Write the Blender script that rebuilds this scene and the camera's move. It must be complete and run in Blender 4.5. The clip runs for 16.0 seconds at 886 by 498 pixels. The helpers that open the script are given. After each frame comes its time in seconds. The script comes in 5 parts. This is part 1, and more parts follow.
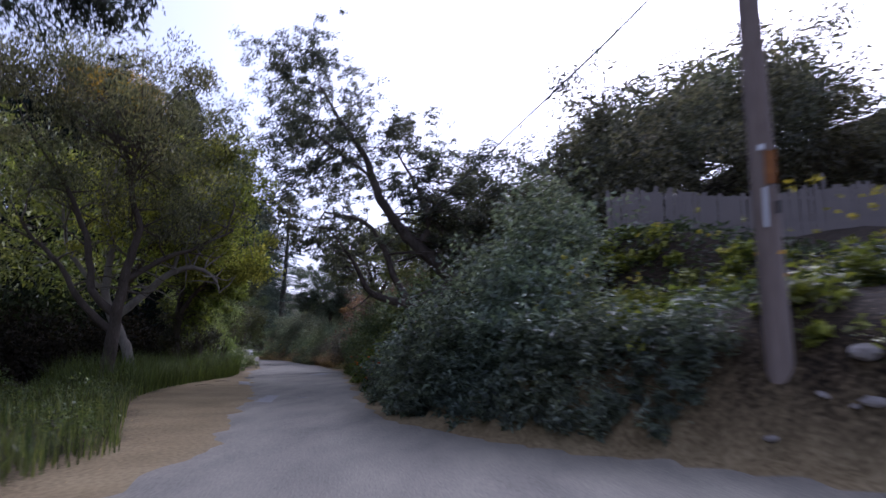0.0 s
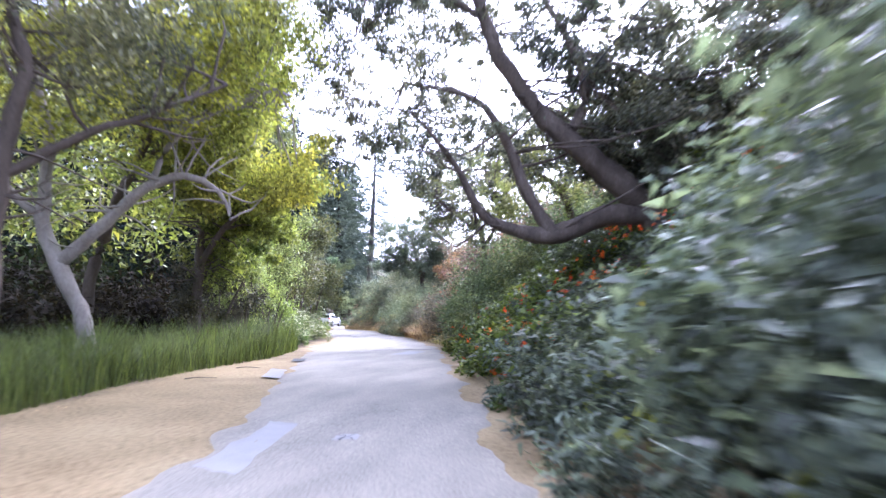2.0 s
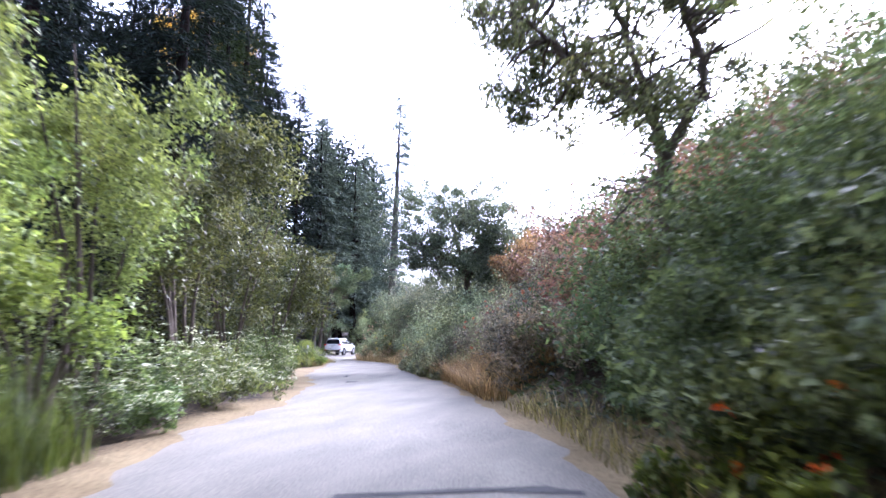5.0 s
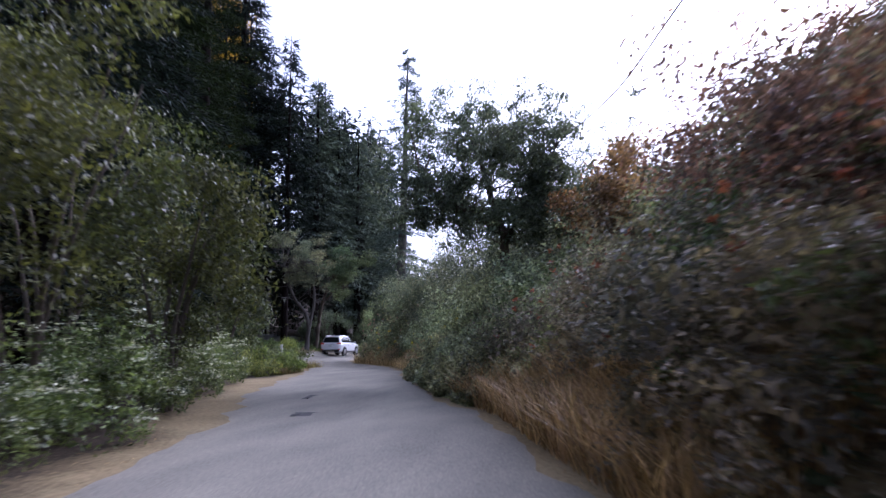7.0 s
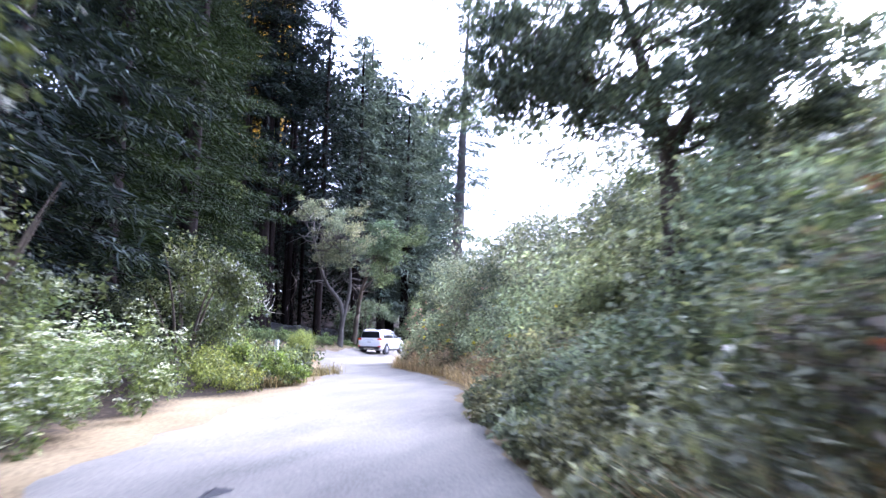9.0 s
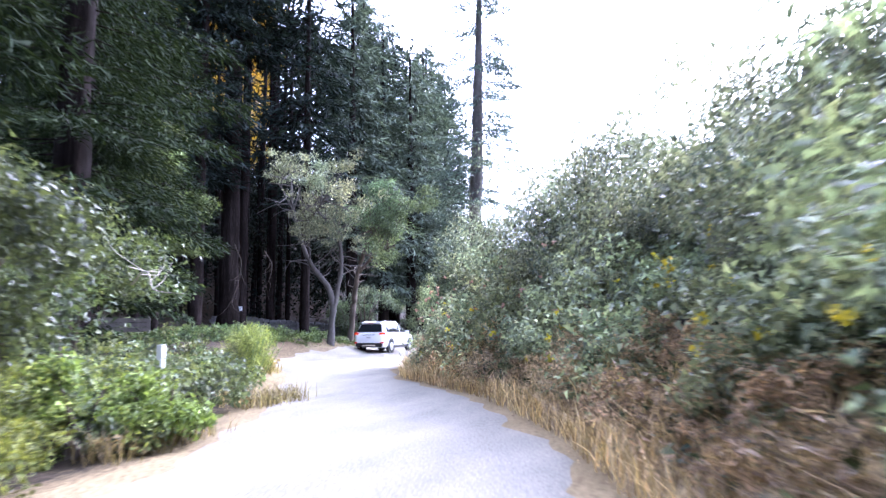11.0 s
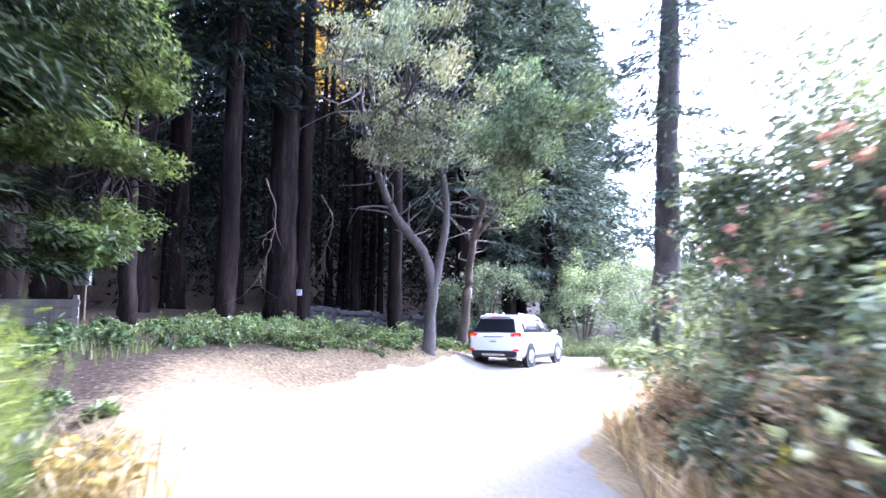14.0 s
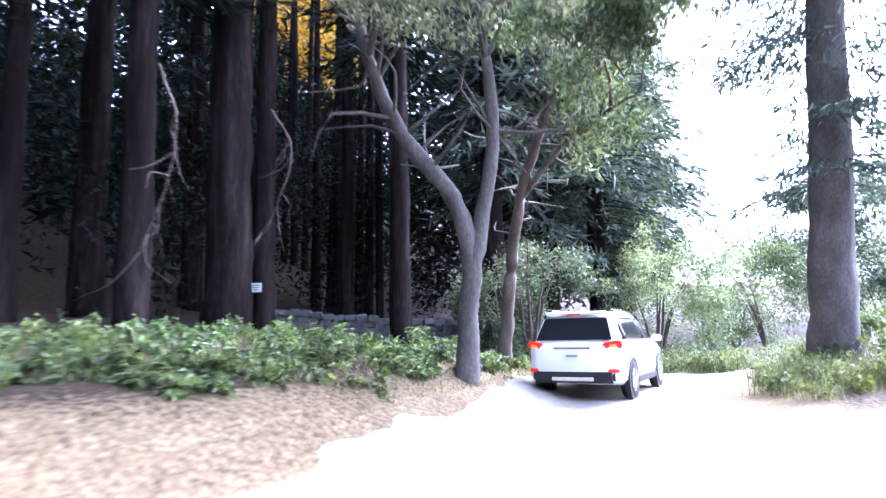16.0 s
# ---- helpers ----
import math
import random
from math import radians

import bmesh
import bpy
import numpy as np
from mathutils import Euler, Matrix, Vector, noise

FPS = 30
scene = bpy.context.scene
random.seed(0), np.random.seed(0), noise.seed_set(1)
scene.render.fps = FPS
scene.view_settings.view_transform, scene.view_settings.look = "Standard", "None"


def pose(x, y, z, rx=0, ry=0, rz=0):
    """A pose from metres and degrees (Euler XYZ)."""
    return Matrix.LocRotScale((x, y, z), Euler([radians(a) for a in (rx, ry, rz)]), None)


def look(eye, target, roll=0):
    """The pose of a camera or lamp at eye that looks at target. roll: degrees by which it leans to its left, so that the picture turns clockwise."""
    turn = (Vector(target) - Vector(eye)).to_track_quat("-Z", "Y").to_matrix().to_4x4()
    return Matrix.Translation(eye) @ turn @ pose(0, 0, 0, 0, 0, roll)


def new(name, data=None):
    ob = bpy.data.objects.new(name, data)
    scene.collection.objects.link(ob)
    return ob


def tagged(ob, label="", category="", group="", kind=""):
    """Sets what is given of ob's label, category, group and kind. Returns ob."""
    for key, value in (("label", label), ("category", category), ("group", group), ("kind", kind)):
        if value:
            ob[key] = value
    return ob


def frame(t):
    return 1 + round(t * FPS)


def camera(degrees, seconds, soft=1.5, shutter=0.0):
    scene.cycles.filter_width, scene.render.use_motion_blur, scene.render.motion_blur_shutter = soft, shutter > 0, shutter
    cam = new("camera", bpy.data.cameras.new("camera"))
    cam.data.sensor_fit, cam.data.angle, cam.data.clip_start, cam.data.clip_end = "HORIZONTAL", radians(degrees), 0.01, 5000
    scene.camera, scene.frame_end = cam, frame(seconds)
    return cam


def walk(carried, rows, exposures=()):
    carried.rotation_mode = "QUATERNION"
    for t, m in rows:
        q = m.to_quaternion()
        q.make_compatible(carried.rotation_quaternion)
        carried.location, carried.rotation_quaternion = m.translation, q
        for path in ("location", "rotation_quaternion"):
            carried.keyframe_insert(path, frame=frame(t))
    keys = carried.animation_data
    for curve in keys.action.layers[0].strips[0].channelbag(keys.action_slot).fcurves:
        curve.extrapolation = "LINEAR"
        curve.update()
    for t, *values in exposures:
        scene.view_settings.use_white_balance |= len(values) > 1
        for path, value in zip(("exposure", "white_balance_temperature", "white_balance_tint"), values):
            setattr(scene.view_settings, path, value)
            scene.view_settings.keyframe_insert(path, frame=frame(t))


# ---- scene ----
cam = camera(70.8, 16.0, soft=1.4, shutter=0.6)
PATH = [
    (0.0, (1.778, 6.957, 1.444), (1.287, 16.823, 3.004), -0.02),
    (0.5, (1.313, 9.729, 1.461), (0.312, 19.563, 2.972), 1.80),
    (1.0, (0.785, 12.411, 1.437), (-0.588, 22.223, 2.791), 0.60),
    (1.5, (0.057, 15.259, 1.440), (-1.605, 25.055, 2.570), 0.64),
    (2.0, (-0.774, 18.447, 1.344), (-2.713, 28.198, 2.418), -0.09),
    (2.5, (-1.603, 21.335, 1.309), (-3.726, 31.053, 2.334), -0.20),
    (3.0, (-2.472, 24.449, 1.295), (-4.777, 34.129, 2.294), -1.83),
    (3.5, (-3.299, 27.362, 1.342), (-5.725, 36.995, 2.491), -0.91),
    (4.0, (-4.157, 30.488, 1.405), (-6.537, 40.122, 2.639), -1.13),
    (4.2, (-4.523, 31.795, 1.438), (-6.855, 41.438, 2.695), -0.46),
    (6.3, (-7.679, 43.043, 1.367), (-10.074, 52.601, 3.071), 0.29),
    (6.5, (-7.979, 44.113, 1.364), (-10.422, 53.684, 2.924), -0.05),
    (7.0, (-8.699, 46.585, 1.338), (-11.298, 56.135, 2.768), -0.65),
    (7.5, (-9.450, 48.979, 1.372), (-12.215, 58.484, 2.792), 0.10),
    (8.0, (-10.321, 51.398, 1.407), (-13.280, 60.842, 2.839), 0.83),
    (8.5, (-11.064, 53.425, 1.433), (-14.238, 62.804, 2.829), 1.00),
    (9.0, (-12.108, 56.004, 1.382), (-15.531, 65.298, 2.763), 1.11),
    (9.2, (-12.595, 57.093, 1.386), (-16.121, 66.348, 2.768), 0.86),
    (11.3, (-16.482, 65.786, 1.380), (-19.966, 75.079, 2.606), -0.82),
    (11.5, (-16.849, 66.639, 1.389), (-20.364, 75.924, 2.592), -0.28),
    (12.0, (-17.899, 68.877, 1.400), (-21.439, 78.152, 2.602), -0.65),
    (12.5, (-18.841, 70.793, 1.377), (-22.559, 80.002, 2.544), -0.53),
    (13.0, (-20.108, 72.928, 1.426), (-24.447, 81.835, 2.786), 0.36),
    (13.5, (-21.346, 74.843, 1.381), (-26.135, 83.519, 2.715), 0.56),
    (14.0, (-22.688, 76.755, 1.418), (-27.801, 85.266, 2.609), 0.22),
    (14.5, (-24.000, 78.551, 1.444), (-29.373, 86.905, 2.603), 0.90),
    (15.0, (-25.260, 80.256, 1.428), (-30.832, 88.473, 2.629), 0.99),
    (15.5, (-26.437, 81.776, 1.380), (-31.915, 90.046, 2.643), 0.25),
    (16.0, (-27.586, 83.446, 1.350), (-32.694, 91.939, 2.680), -1.14),
]
EXPO = [(t, e, 5150 if t < 2.5 else 5500 if t < 5 else 5100 if t < 9 else 5000 if t < 12 else 5080 if t < 14 else 4900, 30) for t, e in (
    (0.0, -0.1), (0.5, 0.25), (1.0, 1.15), (1.5, 2.1), (2.0, 2.6), (3.0, 2.8), (4.2, 2.85), (5.2, 2.0), (6.3, 0.9), (7.0, 0.7), (7.5, 0.7), (8.0, 1.2), (8.5, 2.0), (9.0, 2.65), (10.0, 2.8),
    (11.3, 2.9), (12.5, 3.25), (14.0, 3.3), (16.0, 3.4))]
walk(cam, [(t, look(eye, target, roll)) for t, eye, target, roll in PATH], EXPO)

# ---- world and light: bright hazy evening sky, the sun low behind the wooded hill ----
world = bpy.data.worlds.new("sky")
scene.world = world
world.use_nodes = True
wn, wl = world.node_tree.nodes, world.node_tree.links
wn.clear()
sky = wn.new("ShaderNodeTexSky")
sky.sky_type = "NISHITA"
sky.sun_disc = False
sky.sun_elevation, sky.sun_rotation = radians(38), radians(25)
sky.dust_density, sky.air_density, sky.ozone_density = 4.0, 1.0, 1.0
hsv = wn.new("ShaderNodeHueSaturation")
hsv.inputs["Saturation"].default_value = 0.36
hsv.inputs["Value"].default_value = 1.5
wback = wn.new("ShaderNodeBackground")
wback.inputs["Strength"].default_value = 0.15
wout = wn.new("ShaderNodeOutputWorld")
wl.new(sky.outputs["Color"], hsv.inputs["Color"])
wl.new(hsv.outputs["Color"], wback.inputs["Color"])
wl.new(wback.outputs["Background"], wout.inputs["Surface"])
sun_data = bpy.data.lights.new("sun", "SUN")
sun_data.energy, sun_data.angle, sun_data.color = 0.9, radians(14), (1.0, 0.96, 0.9)
sun = new("sun", sun_data)
sun.matrix_world = pose(0, 0, 40, -52, 0, -25)



# ---- materials ----
def material(name):
    m = bpy.data.materials.new(name)
    m.use_nodes = True
    n, l = m.node_tree.nodes, m.node_tree.links
    return m, n, l, n["Principled BSDF"]


def ramp(n, stops):
    r = n.new("ShaderNodeValToRGB")
    e = r.color_ramp.elements
    while len(e) < len(stops):
        e.new(0.5)
    for k, (p, c) in zip(e, stops):
        k.position, k.color = p, (*c, 1)
    return r


def rough_surface(name, stops, scale, rough, bump=0.3, detail_scale=None, stretch=(1, 1, 1), metal=0.0, grain=0.4, spec=0.25):
    """A two-scale noisy surface in object metres: broad blotches times fine grain, with relief."""
    m, n, l, b = material(name)
    tc = n.new("ShaderNodeTexCoord")
    mp = n.new("ShaderNodeMapping")
    mp.inputs["Scale"].default_value = stretch
    l.new(tc.outputs["Object"], mp.inputs["Vector"])
    a = n.new("ShaderNodeTexNoise")
    a.inputs["Scale"].default_value, a.inputs["Detail"].default_value = scale, 6
    f = n.new("ShaderNodeTexNoise")
    f.inputs["Scale"].default_value, f.inputs["Detail"].default_value = detail_scale or scale * 12, 5
    for x in (a, f):
        l.new(mp.outputs["Vector"], x.inputs["Vector"])
    r = ramp(n, stops)
    mx = n.new("ShaderNodeMix")
    mx.data_type = "FLOAT"
    mx.inputs[0].default_value = grain
    l.new(a.outputs["Fac"], mx.inputs[2])
    l.new(f.outputs["Fac"], mx.inputs[3])
    l.new(mx.outputs[0], r.inputs["Fac"])
    l.new(r.outputs["Color"], b.inputs["Base Color"])
    bp = n.new("ShaderNodeBump")
    bp.inputs["Strength"].default_value, bp.inputs["Distance"].default_value = bump, 0.03
    l.new(mx.outputs[0], bp.inputs["Height"])
    l.new(bp.outputs["Normal"], b.inputs["Normal"])
    b.inputs["Roughness"].default_value, b.inputs["Metallic"].default_value = rough, metal
    b.inputs["Specular IOR Level"].default_value = spec
    return m


def plain(name, col, rough=0.5, metal=0.0, coat=0.0, emit=None):
    m, n, l, b = material(name)
    b.inputs["Base Color"].default_value = (*col, 1)
    b.inputs["Roughness"].default_value, b.inputs["Metallic"].default_value = rough, metal
    b.inputs["Coat Weight"].default_value = coat
    if emit:
        b.inputs["Emission Color"].default_value = (*emit[0], 1)
        b.inputs["Emission Strength"].default_value = emit[1]
    return m


def leaf_material(name, through_light, rough=0.5, gloss=0.35):
    """Leaves carry their own colour; light passes partly through them."""
    m, n, l, b = material(name)
    at = n.new("ShaderNodeAttribute")
    at.attribute_name = "tint"
    geo = n.new("ShaderNodeNewGeometry")
    r = ramp(n, [(0.0, (0.42, 0.43, 0.42)), (0.6, (0.95, 0.95, 0.93)), (1.0, (1.65, 1.63, 1.55))])
    l.new(geo.outputs["Random Per Island"], r.inputs["Fac"])
    mx = n.new("ShaderNodeMix")
    mx.data_type, mx.blend_type = "RGBA", "MULTIPLY"
    mx.inputs[0].default_value = 1.0
    l.new(at.outputs["Color"], mx.inputs[6])
    l.new(r.outputs["Color"], mx.inputs[7])
    l.new(mx.outputs[2], b.inputs["Base Color"])
    b.inputs["Roughness"].default_value = rough
    b.inputs["Specular IOR Level"].default_value = gloss
    tr = n.new("ShaderNodeBsdfTranslucent")
    warm = n.new("ShaderNodeMix")
    warm.data_type, warm.blend_type = "RGBA", "MULTIPLY"
    warm.inputs[0].default_value = 1.0
    warm.inputs[7].default_value = (1.25, 1.25, 0.65, 1)
    l.new(mx.outputs[2], warm.inputs[6])
    l.new(warm.outputs[2], tr.inputs["Color"])
    ms = n.new("ShaderNodeMixShader")
    ms.inputs["Fac"].default_value = through_light
    l.new(b.outputs["BSDF"], ms.inputs[1])
    l.new(tr.outputs["BSDF"], ms.inputs[2])
    l.new(ms.outputs["Shader"], n["Material Output"].inputs["Surface"])
    return m


M_LEAF = leaf_material("foliage", 0.38)
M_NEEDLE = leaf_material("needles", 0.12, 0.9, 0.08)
# Matte, low-gloss leaves for foliage coloured near black in place of shade.
M_DIM = leaf_material("painted_shade_leaves", 0.15, 0.95, 0.04)
M_PETAL = leaf_material("petals", 0.3, 0.6)
M_BARK = rough_surface("grey_brown_bark", [(0.25, (0.035, 0.027, 0.02)), (0.55, (0.10, 0.08, 0.062)), (0.8, (0.20, 0.17, 0.14))], 3.0, 0.9, 0.8, 26, (1, 1, 0.35))
M_PALE = rough_surface("pale_bark", [(0.25, (0.13, 0.11, 0.09)), (0.5, (0.27, 0.24, 0.20)), (0.8, (0.42, 0.39, 0.34))], 2.2, 0.85, 0.6, 22, (1, 1, 0.4))
# Redwood bark toned near black: the grove's shade is put into its colour.
M_RED = rough_surface("shade_darkened_bark", [(0.3, (0.003, 0.002, 0.002)), (0.5, (0.010, 0.0075, 0.0065)), (0.7, (0.036, 0.027, 0.024))], 4.0, 0.95, 1.0, 30, (1, 1, 0.08), spec=0.05)
M_POLE = rough_surface("weathered_pole_wood", [(0.25, (0.113, 0.084, 0.071)), (0.55, (0.226, 0.184, 0.161)), (0.8, (0.339, 0.293, 0.264))], 3.0, 0.9, 0.5, 40, (1, 1, 0.06))
M_BOARD = rough_surface("weathered_boards", [(0.25, (0.11, 0.095, 0.09)), (0.55, (0.24, 0.21, 0.19)), (0.8, (0.38, 0.33, 0.31))], 2.0, 0.9, 0.4, 30, (1, 1, 0.08))
M_GREY = rough_surface("grey_bark", [(0.25, (0.033, 0.029, 0.026)), (0.5, (0.075, 0.068, 0.061)), (0.8, (0.150, 0.140, 0.126))], 3.0, 0.9, 0.8, 24, (1, 1, 0.5))
M_ROCK = rough_surface("pale_rock", [(0.25, (0.163, 0.143, 0.130)), (0.55, (0.293, 0.267, 0.247)), (0.8, (0.403, 0.377, 0.358))], 6.0, 0.9, 0.6, 40)
M_ASPH = rough_surface("worn_asphalt", [(0.3, (0.115, 0.107, 0.087)), (0.45, (0.191, 0.175, 0.142)), (0.55, (0.232, 0.211, 0.169)), (0.72, (0.312, 0.286, 0.224))], 0.8, 0.88, 0.5, 28, (1.6, 0.5, 1), 0.0, 0.55)
M_PATCH_L = rough_surface("pale_patching", [(0.3, (0.204, 0.198, 0.192)), (0.7, (0.276, 0.270, 0.258))], 2.0, 0.9, 0.25, 40)
M_PATCH_D = rough_surface("dark_patching", [(0.3, (0.050, 0.048, 0.047)), (0.7, (0.094, 0.091, 0.088))], 2.0, 0.9, 0.4, 30)


def ground_material():
    m, n, l, b = material("earth")
    tc = n.new("ShaderNodeTexCoord")
    at = n.new("ShaderNodeAttribute")
    at.attribute_name = "bare"
    big, fine = n.new("ShaderNodeTexNoise"), n.new("ShaderNodeTexNoise")
    big.inputs["Scale"].default_value, big.inputs["Detail"].default_value = 0.7, 6
    fine.inputs["Scale"].default_value, fine.inputs["Detail"].default_value = 14, 8
    for x in (big, fine):
        l.new(tc.outputs["Object"], x.inputs["Vector"])
    dirt = ramp(n, [(0.3, (0.14, 0.10, 0.05)), (0.5, (0.235, 0.178, 0.094)), (0.72, (0.315, 0.255, 0.142))])
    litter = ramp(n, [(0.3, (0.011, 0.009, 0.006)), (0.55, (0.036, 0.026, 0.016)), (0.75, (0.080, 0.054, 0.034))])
    mixf = n.new("ShaderNodeMix")
    mixf.data_type = "FLOAT"
    mixf.inputs[0].default_value = 0.5
    l.new(big.outputs["Fac"], mixf.inputs[2])
    l.new(fine.outputs["Fac"], mixf.inputs[3])
    l.new(mixf.outputs[0], dirt.inputs["Fac"])
    l.new(fine.outputs["Fac"], litter.inputs["Fac"])
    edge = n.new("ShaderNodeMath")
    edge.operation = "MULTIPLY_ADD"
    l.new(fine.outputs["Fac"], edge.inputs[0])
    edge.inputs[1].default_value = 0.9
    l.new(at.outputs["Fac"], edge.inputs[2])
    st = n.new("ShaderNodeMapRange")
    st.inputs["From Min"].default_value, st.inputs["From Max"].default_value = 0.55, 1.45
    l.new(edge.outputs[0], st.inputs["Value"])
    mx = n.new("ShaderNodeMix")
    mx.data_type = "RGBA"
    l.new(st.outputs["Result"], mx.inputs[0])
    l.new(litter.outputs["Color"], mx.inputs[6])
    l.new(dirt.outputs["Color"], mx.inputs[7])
    l.new(mx.outputs[2], b.inputs["Base Color"])
    bp = n.new("ShaderNodeBump")
    bp.inputs["Strength"].default_value, bp.inputs["Distance"].default_value = 0.35, 0.03
    l.new(fine.outputs["Fac"], bp.inputs["Height"])
    l.new(bp.outputs["Normal"], b.inputs["Normal"])
    b.inputs["Roughness"].default_value = 0.95
    b.inputs["Specular IOR Level"].default_value = 0.15
    return m


M_EARTH = ground_material()


# ---- mesh helpers ----
def mesh_from(name, verts, quads, mat, parent=None, tint=None, label="", smooth=False):
    """One mesh object from arrays of vertices and four-sided faces; tint: a colour per vertex."""
    verts = np.asarray(verts, np.float32)
    quads = np.asarray(quads, np.int32)
    me = bpy.data.meshes.new(name)
    me.vertices.add(len(verts))
    me.vertices.foreach_set("co", verts.ravel())
    me.loops.add(quads.size)
    me.loops.foreach_set("vertex_index", quads.ravel())
    me.polygons.add(len(quads))
    me.polygons.foreach_set("loop_start", np.arange(0, quads.size, quads.shape[1], dtype=np.int32))
    me.polygons.foreach_set("use_smooth", np.full(len(quads), smooth))
    me.update(calc_edges=True)
    if tint is not None:
        c = np.ones((len(verts), 4), np.float32)
        c[:, :3] = tint
        me.attributes.new("tint", "FLOAT_COLOR", "POINT").data.foreach_set("color", c.ravel())
    me.materials.append(mat)
    ob = new(name, me)
    if parent:
        ob.parent = parent
    if label:
        tagged(ob, label)
    return ob


def part(name, bm, mat, parent, label="", smooth=False):
    me = bpy.data.meshes.new(name)
    bm.to_mesh(me)
    bm.free()
    for p in me.polygons:
        p.use_smooth = smooth
    me.materials.append(mat)
    ob = new(name, me)
    ob.parent = parent
    if label:
        tagged(ob, label)
    return ob


def thing(name, at_, label, category, group="", kind=""):
    e = new(name)
    e.empty_display_size = 0.3
    e.matrix_basis = Matrix.Translation(at_)
    return tagged(e, label, category, group, kind)


def unit(v):
    return v / np.maximum(np.linalg.norm(v, axis=-1, keepdims=True), 1e-9)


def leaf_arrays(p, size, width, col, r, up=0.5, droop=0.3, axis=None, simple=False):
    """Pointed, slightly folded leaves at p: four vertices each, or three for small far ones."""
    n = len(p)
    nor = unit(r.normal(size=(n, 3)) + [0, 0, up * 2])
    ax = r.normal(size=(n, 3)) if axis is None else axis + 0.35 * r.normal(size=(n, 3))
    ax = ax - nor * (ax * nor).sum(1, keepdims=True)
    ax = unit(ax) - np.array([0, 0, droop])
    ax = unit(ax)
    side = unit(np.cross(ax, nor))
    s = np.broadcast_to(np.asarray(size, float), (n,)) * r.uniform(0.65, 1.3, n)
    L, W = (ax * s[:, None]), side * (s * width * 0.5)[:, None]
    if simple:
        v = np.stack([p - W * 0.8, p + W * 0.8 + L * 0.2, p + L], 1).reshape(-1, 3)
        return v, np.arange(3 * n).reshape(-1, 3), np.repeat(col, 3, 0)
    lift = unit(np.cross(side, ax)) * (s * 0.12)[:, None]
    v = np.stack([p, p + L * 0.45 + W + lift, p + L, p + L * 0.45 - W + lift], 1).reshape(-1, 3)
    q = np.arange(4 * n).reshape(-1, 4)
    return v, q, np.repeat(col, 4, 0)


class Leaves:
    """Gathers leaves (and blades) for one mesh."""

    def __init__(self):
        self.v, self.q, self.c, self.n = [], [], [], 0

    def add(self, v, q, c):
        self.v.append(v), self.q.append(q + self.n), self.c.append(c)
        self.n += len(v)
        return self

    def clumps(self, cl, per, size, width, lo, hi, r, up=0.5, droop=0.3, squash=0.8, fill=0.55, spread=0.25, simple=False):
        """Leaves in the outer part of rounded clumps (x, y, z, radius)."""
        cl = np.asarray(cl, float)
        if not len(cl):
            return self
        k = np.repeat(np.arange(len(cl)), per)
        d = unit(r.normal(size=(len(k), 3)))
        rad = cl[k, 3] * (fill + (1 - fill) * r.random(len(k)) ** 0.6) * (1 + spread * r.normal(size=len(k)))
        p = cl[k, :3] + d * rad[:, None] * [1, 1, squash]
        t = np.clip(r.random(len(cl))[k] * 0.6 + r.random(len(k)) * 0.5, 0, 1)[:, None]
        col = np.asarray(lo) * (1 - t) + np.asarray(hi) * t
        hue = waves(p[:, 0] + 0.4 * p[:, 2], p[:, 1] - 0.5 * p[:, 2], 1.9, 41)[:, None]
        col = col * (1 + 0.22 * hue) * (1 + 0.11 * waves(p[:, 0] - 0.6 * p[:, 2], p[:, 1], 1.1, 42)[:, None] * [1.0, 0.15, -0.5])
        return self.add(*leaf_arrays(p, size, width, np.clip(col, 0.002, 1), r, up, droop, None, simple))

    def blades(self, p, height, width, lo, hi, r, lean=0.35):
        """Grass blades: a narrow bent strip each."""
        n = len(p)
        h = height * r.uniform(0.45, 1.15, n) * (1 + 0.28 * waves(p[:, 0], p[:, 1], 1.6, 77) + 0.18 * waves(p[:, 0], p[:, 1], 5.0, 78))
        a = r.uniform(0, 2 * np.pi, n)
        out = np.stack([np.cos(a), np.sin(a), 0 * a], 1)
        side = np.stack([-np.sin(a), np.cos(a), 0 * a], 1) * (width * r.uniform(0.6, 1.3, n))[:, None] * 0.5
        bend = (lean * h * r.uniform(0.2, 1.4, n))[:, None] * out
        z = np.array([0, 0, 1.0])
        m_ = p + bend * 0.3 + z * (h * 0.6)[:, None]
        e_ = p + bend + z * h[:, None]
        v = np.stack([p - side, p + side, m_ + side * 0.8, m_ - side * 0.8, e_ + side * 0.15, e_ - side * 0.15], 1).reshape(-1, 3)
        b = np.arange(n)[:, None] * 6
        q = np.concatenate([b + [0, 1, 2, 3], b + [3, 2, 4, 5]])
        t = r.random(n)[:, None]
        return self.add(v, q, np.repeat(np.asarray(lo) * (1 - t) + np.asarray(hi) * t, 6, 0))

    def done(self, name, mat, parent=None, label=""):
        return mesh_from(name, np.concatenate(self.v), np.concatenate(self.q), mat, parent, np.concatenate(self.c), label)


